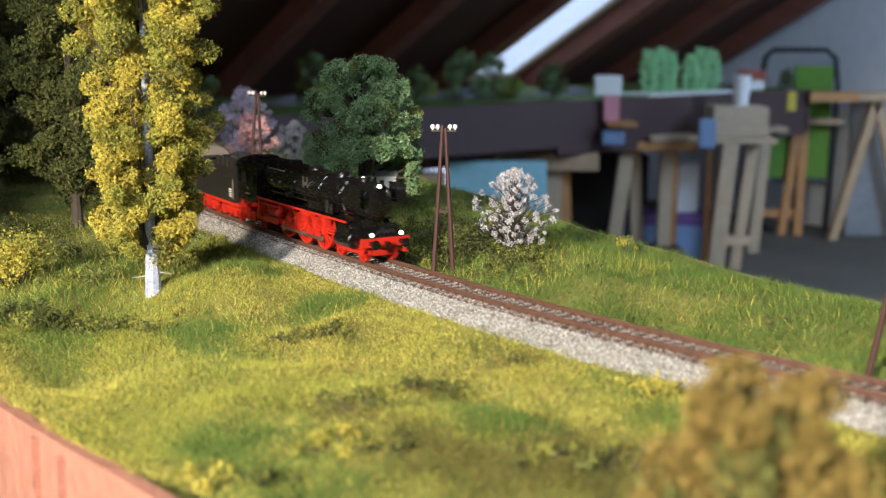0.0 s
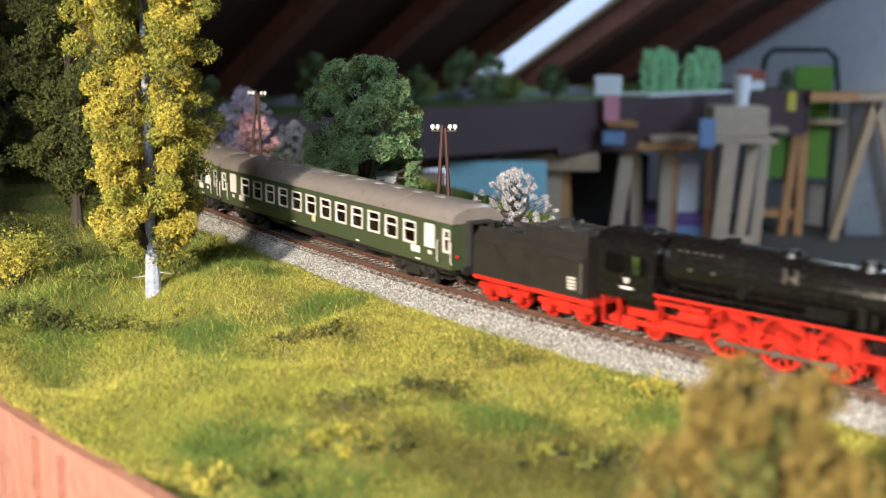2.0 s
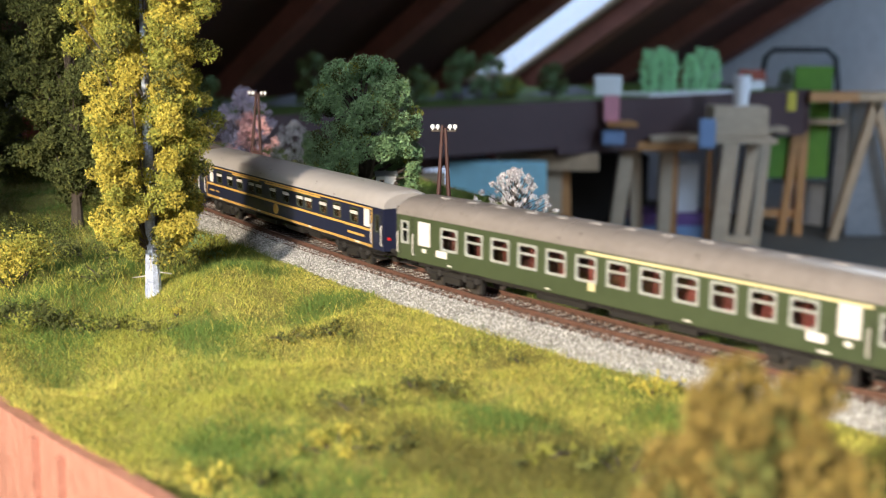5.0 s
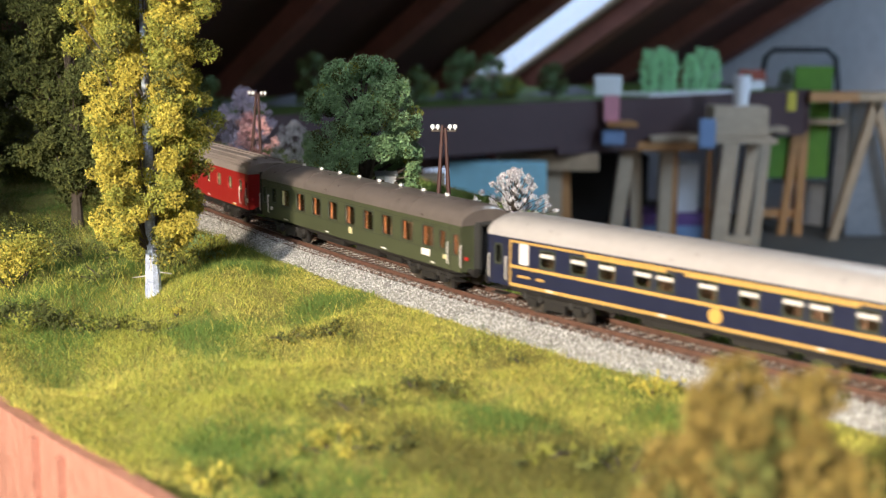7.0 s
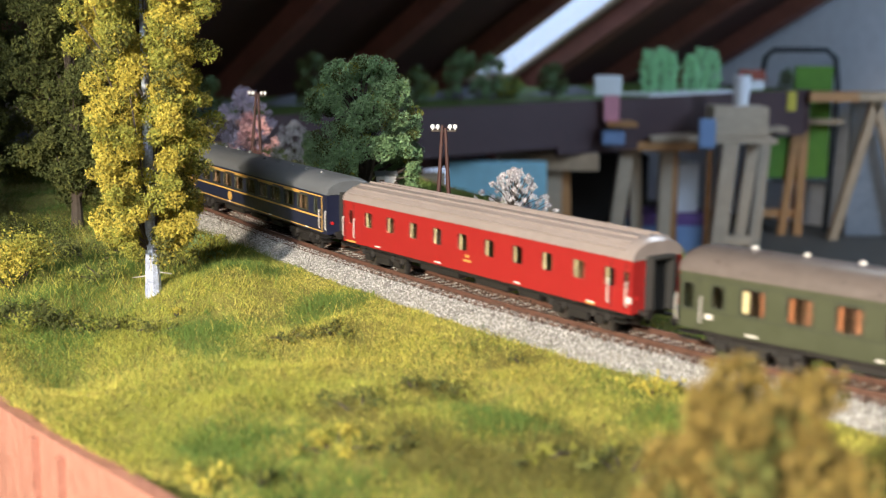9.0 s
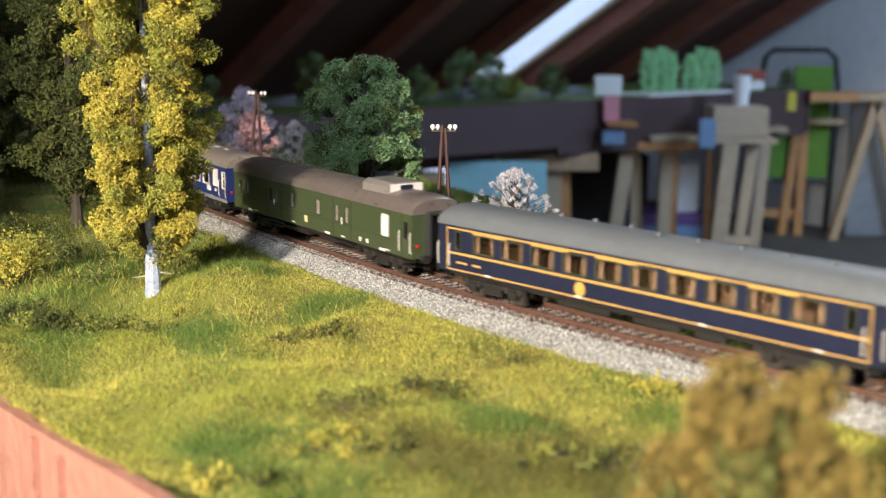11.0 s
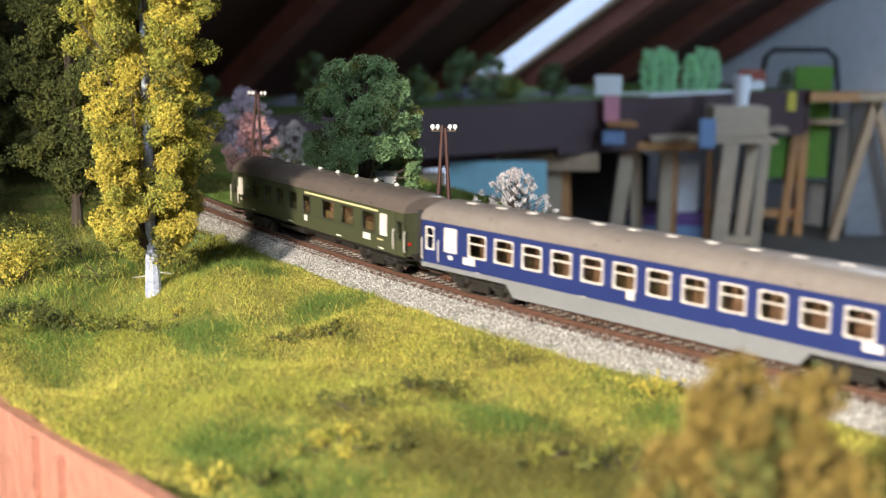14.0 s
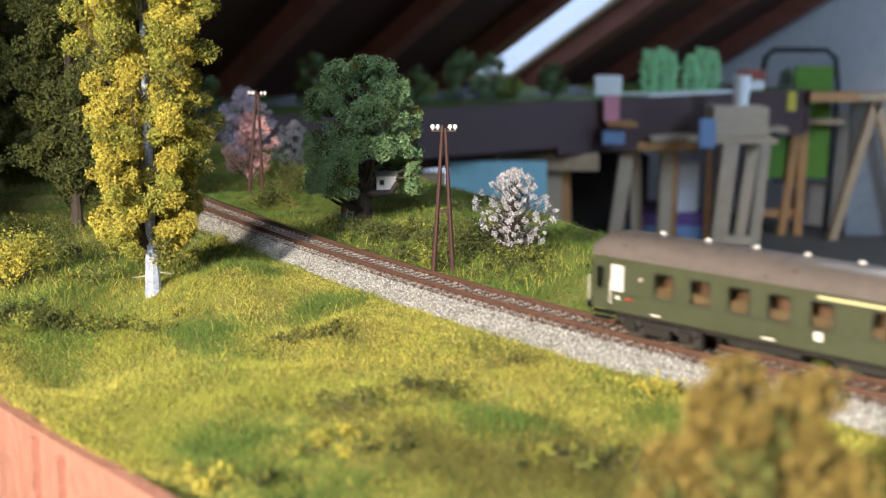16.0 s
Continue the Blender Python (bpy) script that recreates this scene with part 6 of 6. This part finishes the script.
# bushes: label, along, across, width, height, foliage, seed
OL = (("leaf_m", "leaf_d", "leaf_yg"), (0.50, 0.30, 0.20))
# darker mix that carries the far bank's shade in its colours
SHADED = (("leaf_m", "leaf_d"), (0.35, 0.65))
YE = (("leaf_y", "leaf_yg"), (0.6, 0.4))
GR = (("leaf_d", "leaf_yg"), (0.75, 0.25))
LI = (("leaf_yg", "leaf_g"), (0.6, 0.4))
for k, (label, s, n, w, h, fo) in enumerate((
        ("yellow bush beside the poplars", -0.250, -0.176, 0.042, 0.033, YE), ("olive bush under the dark poplars", -0.36, -0.150, 0.045, 0.017, OL), ("dark scrub behind the yellow poplar", -0.290, -0.118, 0.042, 0.014, OL), ("dark scrub behind the yellow poplar", -0.330, -0.135, 0.045, 0.016, GR),
        ("olive scrub behind the yellow poplar", -0.255, -0.085, 0.036, 0.011, OL), ("olive scrub on the bank", -0.240, -0.062, 0.030, 0.009, LI), ("olive scrub on the bank", -0.284, -0.040, 0.030, 0.010, LI), ("dark scrub at the poplar's foot", -0.225, -0.130, 0.034, 0.009, OL), ("olive scrub beside the yellow bush", -0.232, -0.160, 0.030, 0.010, OL), ("dark green scrub under the poplars", -0.42, -0.13, 0.06, 0.020, GR),
        ("dark green low bush on the turf", -0.168, -0.192, 0.044, 0.012, GR), ("dark green low bush on the turf", -0.152, -0.168, 0.036, 0.010, GR), ("olive low clump on the turf", -0.132, -0.150, 0.028, 0.008, OL), ("olive low clump on the turf", -0.122, -0.138, 0.018, 0.005, OL), ("orange-yellow tuft on the turf", -0.132, -0.122, 0.011, 0.004, YE),
        ("olive low clump on the turf", -0.062, -0.092, 0.028, 0.005, OL), ("olive low clump on the turf", -0.052, -0.070, 0.022, 0.006, OL), ("olive low clump on the turf", 0.056, -0.106, 0.020, 0.006, OL), ("olive low clump on the turf", 0.058, -0.086, 0.020, 0.007, OL), ("olive clump on the turf", 0.064, -0.141, 0.030, 0.007, OL),
        ("yellow clump on the turf", 0.086, -0.172, 0.026, 0.007, YE), ("olive clump on the turf", 0.098, -0.158, 0.022, 0.006, OL), ("yellow clump at the layout's edge", 0.072, -0.216, 0.020, 0.008, YE), ("dark clump at the layout's edge", 0.086, -0.206, 0.022, 0.007, GR), ("olive clump on the turf", 0.164, -0.108, 0.036, 0.009, OL), ("yellow-green clump by the ballast", 0.124, -0.038, 0.024, 0.008, YE), ("rusty clump by the ballast", 0.056, -0.042, 0.016, 0.004, OL),
        ("olive clump on the turf", 0.140, -0.128, 0.026, 0.006, OL),
        ("olive yellow bush by the pole", -0.420, 0.062, 0.034, 0.017, OL), ("olive bush behind the track", -0.500, 0.120, 0.065, 0.026, OL), ("olive bush behind the track", -0.45, 0.150, 0.055, 0.026, OL), ("green scrub beside the track", -0.262, 0.052, 0.030, 0.011, GR), ("olive scrub beside the track", -0.236, 0.056, 0.032, 0.012, OL),
        ("green scrub beside the track", -0.205, 0.062, 0.036, 0.013, LI), ("olive bush on the bank", -0.160, 0.085, 0.030, 0.026, OL), ("dark bush on the bank", -0.165, 0.120, 0.026, 0.022, GR), ("olive bush by the pole", -0.134, 0.072, 0.032, 0.018, OL), ("dark weeds below the blossom tree", -0.100, 0.080, 0.030, 0.014, GR), ("dark weeds beside the track", -0.165, 0.056, 0.030, 0.010, GR),
        ("pale green weeds at the pole's foot", -0.090, 0.043, 0.014, 0.006, LI), ("dark weeds on the bank", -0.080, 0.062, 0.026, 0.011, GR), ("olive weeds on the bank", -0.060, 0.080, 0.026, 0.008, OL), ("olive tuft on the far bank", 0.100, 0.094, 0.022, 0.007, OL), ("dark green tuft on the far bank", 0.035, 0.060, 0.020, 0.005, GR), ("small yellow twiggy bush at the edge", -0.120, 0.195, 0.012, 0.014, YE),
        ("dark green scrub beside the track", -0.225, 0.044, 0.030, 0.009, GR), ("olive scrub beside the track", -0.185, 0.042, 0.028, 0.008, OL), ("dark green scrub beside the track", -0.150, 0.044, 0.030, 0.009, GR), ("dark green scrub on the bank", -0.125, 0.055, 0.030, 0.012, GR), ("olive scrub on the bank", -0.175, 0.074, 0.030, 0.014, OL), ("dark green bush on the bank", -0.215, 0.090, 0.036, 0.013, GR),
        ("dark green bush below the blossom tree", -0.105, 0.100, 0.030, 0.012, GR), ("olive weeds on the bank", -0.045, 0.060, 0.024, 0.007, OL), ("dark green weeds on the bank", -0.060, 0.047, 0.024, 0.007, GR), ("green weeds on the bank", -0.030, 0.090, 0.026, 0.006, LI),
        ("olive bush in the shade", -0.62, 0.06, 0.05, 0.026, OL), ("dark bush in the shade", -0.68, -0.06, 0.08, 0.04, GR), ("dark bush in the shade", -0.58, -0.32, 0.09, 0.045, GR))):
    if s < -0.18 or (n > 0 and s < 0):
        w, h = w * 1.3, h * 1.25
    elif n < 0:
        w, h = w * 1.35, h * 1.35
    # scrub beyond the track gets its shade through the darker mix
    if n > 0 and fo in (OL, LI):
        fo = SHADED
    bush(label, s, n, w, h, fo[0], fo[1], 100 + k, per=240 if h > 0.012 else 300, size=0.0009)
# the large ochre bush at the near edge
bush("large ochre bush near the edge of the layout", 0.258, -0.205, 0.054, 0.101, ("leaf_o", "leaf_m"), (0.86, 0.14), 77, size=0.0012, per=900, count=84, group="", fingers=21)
for s, n, h, a in ((-0.385, 0.066, 0.016, 0.3), (-0.20, 0.060, 0.013, 1.2)):
    sp = thing("bare_sapling", "thin bare sapling beside the track", "sapling", m=Matrix.Translation(on_ground(s, n)), group="saplings")
    part("stem", Shape().tube([(0, 0, -0.002), (0.001, 0, h * 0.5), (0, 0, h)], [0.0005, 0.0004, 0.0002], 5), M["leaf_o"], sp)
    for q, z in ((1, 0.3), (-1, 0.45), (1, 0.6), (-1, 0.7)):
        part("twig", Shape().tube([(0.0005, 0, h * z), (q * h * 0.5, 0.001, h * (z + 0.12))], [0.0003, 0.00015], 4), M["leaf_o"], sp)


# ---- telegraph poles ----
def telegraph_pole(s, n, h, turn, lean=0.0):
    ob = thing("telegraph_pole", "dark red-brown A-shaped telegraph pole with white insulators", "telegraph pole", group="telegraph poles", m=Matrix.Translation(on_ground(s, n)) @ Matrix.Rotation(turn, 4, "Z") @ Matrix.Rotation(radians(lean), 4, "Y"))
    for q in (-1, 1):
        part("leg", Shape().tube([(q * 0.0062, 0, -0.004), (q * 0.0030, 0, h * 0.55), (q * 0.0009, 0, h * (1.0 if q < 0 else 0.985))], [0.0016, 0.0013, 0.0010], 9), M["pole"], ob, smooth=True)
    part("brace", Shape().box(-0.0036, 0.0036, -0.0008, 0.0008, h * 0.42, h * 0.44), M["pole"], ob)
    arm = part("crossarm", Shape().box(-0.0073, 0.0073, -0.0006, 0.0006, h - 0.0036, h - 0.0026), M["bark"], ob)
    for x in (-0.0066, -0.0036, 0.0036, 0.0066):
        part("insulator", Shape().tube([(x, 0, h - 0.0026), (x, 0, h - 0.0018), (x, 0, h - 0.0016), (x, 0, h + 0.0002), (x, 0, h + 0.0006)], [0.0005, 0.0006, 0.0014, 0.0012, 0.0006], 10), M["porcelain"], arm)


telegraph_pole(-0.110, 0.0375, 0.0895, 0.05)
telegraph_pole(-0.480, 0.074, 0.0895, 0.25, 2)
telegraph_pole(0.188, 0.036, 0.0895, -0.1, 6)


# ---- the far layout along the eaves ----
def far_layout():
    t = thing("far_layout", "long brown layout table under the eaves, shade in its paint", "layout table", m=ROOM)
    z1 = 0.845
    part("top_board", Shape().box(-2.2, 5.64, 4.07, 5.12, z1 - 0.03, z1 - 0.004, c=0.003), M["timber"], t)
    part("turf", Shape().box(-2.2, 5.62, 4.075, 5.10, z1 - 0.004, z1, c=0.001), M["grass_g"], t)
    part("fascia", Shape().box(-2.2, 3.82, 4.035, 4.07, 0.640, z1 + 0.004, c=0.003), M["board_far"], t)
    part("fascia", Shape().box(3.824, 5.64, 4.042, 4.07, 0.605, z1 + 0.003, c=0.003), M["board_far"], t)
    part("end_board", Shape().box(5.64, 5.665, 4.035, 5.12, 0.62, z1 + 0.003, c=0.003), M["board_far"], t)
    # low hills and backdrop rocks of grey card
    for k, (x, u, w, h) in enumerate(((2.9, 4.62, 0.5, 0.05), (3.35, 4.60, 0.7, 0.06), (3.75, 4.58, 0.45, 0.05), (2.3, 4.62, 0.5, 0.05), (4.3, 4.5, 0.35, 0.04))):
        hl = Shape()
        vs, n = [], 10
        for i in range(n + 1):
            for j in range(5):
                a = i / n * 2 - 1
                vs.append((a * w / 2, (j / 4 - 0.5) * 0.2, h * (1 - a * a) * (1 - (j / 2 - 1) ** 2) * (0.8 + 0.3 * math.sin(a * 9 + k))))
        hl.add(vs, [(i * 5 + j, (i + 1) * 5 + j, (i + 1) * 5 + j + 1, i * 5 + j + 1) for i in range(n) for j in range(4)])
        hl.box(-w / 2, w / 2, -0.1, 0.1, -0.001, 0.0006)
        thing("rock_hill", "low grey-blue model hill on the far layout", "hill", group="far hills", m=ROOM @ pose(x, u, z1 + 0.0012), shape=hl, material=M["grey_card"], smooth=True)
    for k, (x, u, h, w, mats) in enumerate(((2.67, 4.25, 0.225, 0.15, ("leaf_d", "leaf_g")), (3.45, 4.28, 0.235, 0.15, ("leaf_g", "leaf_d")), (3.63, 4.28, 0.225, 0.13, ("leaf_g", "leaf_d")), (3.22, 4.3, 0.16, 0.11, ("leaf_d", "leaf_g")), (3.97, 4.24, 0.165, 0.15, ("leaf_d", "leaf_g")), (3.30, 4.34, 0.12, 0.10, ("leaf_yg", "leaf_g")),
                                            (3.10, 4.4, 0.09, 0.16, ("leaf_yg", "leaf_g")), (3.80, 4.35, 0.10, 0.14, ("leaf_yg", "leaf_g")), (2.2, 4.3, 0.14, 0.16, ("leaf_d", "leaf_g")), (5.33, 4.2, 0.10, 0.07, ("leaf_d", "leaf_g")), (5.60, 4.15, 0.115, 0.085, ("leaf_d", "leaf_g")))):
        cl = dome_clumps(0, 0, h * 0.56, w / 2, h * 0.46, 34, w * 0.14, 200 + k, low=-1.0)
        tree("far_tree", "dark green model tree on the far layout", ROOM @ Vector((x, u, z1)), h, 0.006, cl, 26, 0.0045, mats, (0.7, 0.3), 200 + k, every=3, group="far layout trees")
    # poplars by the roof window, its light put into their green
    for k, (x, h) in enumerate(((4.55, 0.215), (4.64, 0.225), (4.71, 0.20), (4.86, 0.19), (4.94, 0.22), (5.02, 0.21))):
        cl = column_clumps(0.02, h, 0.048, 44, 0.016, 240 + k, taper=0.5)
        tree("far_tree", "green model poplar on the far layout, window light in its colour", ROOM @ Vector((x, 4.18, z1)), h, 0.004, cl, 60, 0.0032, ("leaf_lit",), (1.0,), 240 + k, every=3, group="bright far poplars")
    # plain white strip on the turf below these poplars
    part("light_strip", Shape().box(4.45, 5.12, 4.08, 4.30, z1 + 0.0005, z1 + 0.012, c=0.001), M["white"], t)


far_layout()

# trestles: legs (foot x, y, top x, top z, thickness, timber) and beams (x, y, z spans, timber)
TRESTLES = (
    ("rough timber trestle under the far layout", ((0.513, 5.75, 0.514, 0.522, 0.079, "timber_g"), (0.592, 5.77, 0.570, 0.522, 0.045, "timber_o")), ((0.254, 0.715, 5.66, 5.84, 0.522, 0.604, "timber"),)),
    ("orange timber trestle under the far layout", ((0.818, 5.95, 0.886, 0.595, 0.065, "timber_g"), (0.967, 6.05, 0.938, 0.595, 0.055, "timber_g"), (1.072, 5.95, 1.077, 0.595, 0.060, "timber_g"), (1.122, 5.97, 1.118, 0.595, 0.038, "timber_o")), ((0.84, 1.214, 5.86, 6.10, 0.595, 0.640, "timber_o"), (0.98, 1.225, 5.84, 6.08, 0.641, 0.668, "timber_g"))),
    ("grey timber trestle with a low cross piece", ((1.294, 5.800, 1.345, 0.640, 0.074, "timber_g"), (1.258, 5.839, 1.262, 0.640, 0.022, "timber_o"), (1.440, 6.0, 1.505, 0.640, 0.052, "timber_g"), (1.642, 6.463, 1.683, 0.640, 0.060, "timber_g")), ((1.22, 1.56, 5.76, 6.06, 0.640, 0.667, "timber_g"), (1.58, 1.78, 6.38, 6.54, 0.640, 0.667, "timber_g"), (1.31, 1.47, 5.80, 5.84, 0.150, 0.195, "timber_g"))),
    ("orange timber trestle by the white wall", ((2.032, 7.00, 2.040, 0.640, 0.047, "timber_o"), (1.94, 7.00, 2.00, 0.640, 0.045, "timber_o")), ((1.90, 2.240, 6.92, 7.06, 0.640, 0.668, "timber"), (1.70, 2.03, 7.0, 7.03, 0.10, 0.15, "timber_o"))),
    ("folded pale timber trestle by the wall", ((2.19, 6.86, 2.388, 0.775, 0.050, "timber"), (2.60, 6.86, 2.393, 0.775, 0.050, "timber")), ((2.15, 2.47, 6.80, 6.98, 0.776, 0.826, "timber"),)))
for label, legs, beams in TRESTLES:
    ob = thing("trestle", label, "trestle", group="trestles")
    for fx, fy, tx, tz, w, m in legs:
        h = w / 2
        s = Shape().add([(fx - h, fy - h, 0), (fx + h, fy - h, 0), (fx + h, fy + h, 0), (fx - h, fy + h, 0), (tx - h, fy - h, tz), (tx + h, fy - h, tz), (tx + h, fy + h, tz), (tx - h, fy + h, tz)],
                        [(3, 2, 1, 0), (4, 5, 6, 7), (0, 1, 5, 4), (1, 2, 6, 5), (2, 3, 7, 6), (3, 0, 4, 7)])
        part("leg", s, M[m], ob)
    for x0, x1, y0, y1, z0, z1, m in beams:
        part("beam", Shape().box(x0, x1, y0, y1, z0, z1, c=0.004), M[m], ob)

# stored things round the trestles: name, x, y, z spans, material, label
for name, x0, x1, y0, y1, z0, z1, m, label in (
        
        ("wooden_block", 1.266, 1.523, 5.80, 5.99, 0.668, 0.811, "timber_g", "pale wooden block on a trestle"), ("plank", 1.95, 2.21, 6.60, 6.75, 0.784, 0.836, "timber_o", "orange plank lying by the wall"), 
        ("cup", 1.369, 1.461, 5.87, 5.96, 0.812, 0.952, "white", "white paper cup on the wooden block"), ("wooden_bracket", 0.745, 0.881, 5.60, 5.78, 0.728, 0.750, "timber_o", "small orange timber bracket on the fascia"), ("pink_box", 0.732, 0.802, 5.66, 5.70, 0.750, 0.869, "pink_box", "pink and white carton on the bracket"), ("small_carton", 0.725, 0.825, 5.62, 5.78, 0.646, 0.709, "blue_box", "small blue carton under the bracket"),
        # the black piece is an added block for the shaded gap under the table
        ("blue_sheet", 0.017, 0.451, 5.35, 5.38, 0.0, 0.600, "blue_sheet", "pale blue sheet standing under the far layout"), ("wooden_crate", -0.160, 0.012, 5.20, 5.33, 0.0, 0.56, "timber_g", "pale wooden crate under the far layout"), ("black_crate", 0.60, 1.10, 6.60, 6.9, 0.0, 0.50, "black", "black block added for the shaded gap under the far layout"), ("blue_carton", 0.965, 1.345, 6.2, 6.5, 0.0, 0.179, "blue_box", "grey-blue carton on the floor"),
        ("purple_carton", 0.965, 1.340, 6.2, 6.5, 0.179, 0.240, "purple_box", "dark purple carton lid"), ("white_carton", 1.14, 1.30, 6.25, 6.45, 0.241, 0.497, "white", "bluish white carton stacked on another"), ("dark_box", 0.850, 1.150, 5.75, 6.02, 0.0, 0.13, "board_far", "dark brown box on the floor"), ("floor_carton", 1.040, 1.150, 5.5, 5.62, 0.0, 0.115, "white", "pale blue-white carton on the floor"), ("grey_panel", 2.30, 2.54, 6.97, 7.01, 0.0, 0.773, "grey_card", "grey panel leaning at the wall"),
        ("blue_cloth", 1.183, 1.255, 5.70, 5.74, 0.624, 0.763, "blue_box", "blue cloth hanging from the trestle"), ("yellow_tag", 1.733, 1.778, 6.26, 6.28, 0.759, 0.859, "leaf_y", "yellow tag at the table's end"), ("white_tin", 0.733, 0.860, 6.00, 6.09, 0.846, 0.943, "white", "white tin on the far layout")):
    cx, cy = (x0 + x1) / 2, (y0 + y1) / 2
    s = Shape().box(x0 - cx, x1 - cx, y0 - cy, y1 - cy, z0, z1, c=min(0.006, (y1 - y0) / 4, (z1 - z0) / 4))
    if name == "cup":
        s = Shape().tube([(0, 0, z0), (0, 0, z1 - 0.006), (0, 0, z1 - 0.004), (0, 0, z1)], [0.034, 0.044, 0.047, 0.046], 20)
    thing(name, label, name.replace("_", " "), m=pose(cx, cy, 0), shape=s, material=M[m], smooth=name == "cup")


def lounger():
    ob = thing("folded_lounger", "folded lounger with dark tube frame and green cloth", "lounger")
    part("tube_frame", Shape().tube([(1.80, 7.03, 0.0), (1.80, 7.03, 0.62), (1.79, 7.03, 0.88), (1.81, 7.03, 1.01), (1.855, 7.03, 1.05), (2.15, 7.03, 1.05), (2.205, 7.03, 1.005), (2.225, 7.03, 0.84), (2.21, 7.03, 0.40), (2.20, 7.03, 0.012)], 0.016, 10), M["dark_tube"], ob, smooth=True)
    part("cloth", Shape().box(1.83, 2.19, 7.02, 7.05, 0.32, 0.80, c=0.008).box(1.98, 2.195, 7.02, 7.05, 0.80, 0.96, c=0.008), M["green_cloth"], ob)
    part("cross_tube", Shape().tube([(1.80, 7.03, 0.32), (2.21, 7.03, 0.32)], 0.012, 8), M["dark_tube"], ob)


lounger()


def model_house():
    ob = thing("model_house", "tiny pale model house with red roof on the far layout", "model house", m=ROOM @ pose(5.47, 4.28, 0.845) @ pose(0, 0, 0, 0, 0, -38))
    part("wall", Shape().prism([(-0.045, 0), (0.045, 0), (0.045, 0.06), (0, 0.095), (-0.045, 0.06)], -0.06, 0.06), M["white"], ob)
    for q in (-1, 1):
        part("roof", Shape().add([(-0.068, 0, 0.103), (0.068, 0, 0.103), (0.068, q * 0.055, 0.057), (-0.068, q * 0.055, 0.057), (-0.068, 0, 0.097), (0.068, 0, 0.097), (0.068, q * 0.055, 0.051), (-0.068, q * 0.055, 0.051)], [(0, 1, 2, 3), (7, 6, 5, 4), (0, 4, 5, 1), (2, 6, 7, 3), (1, 5, 6, 2), (0, 3, 7, 4)]), M["red_roof"], ob)


model_house()


motions()
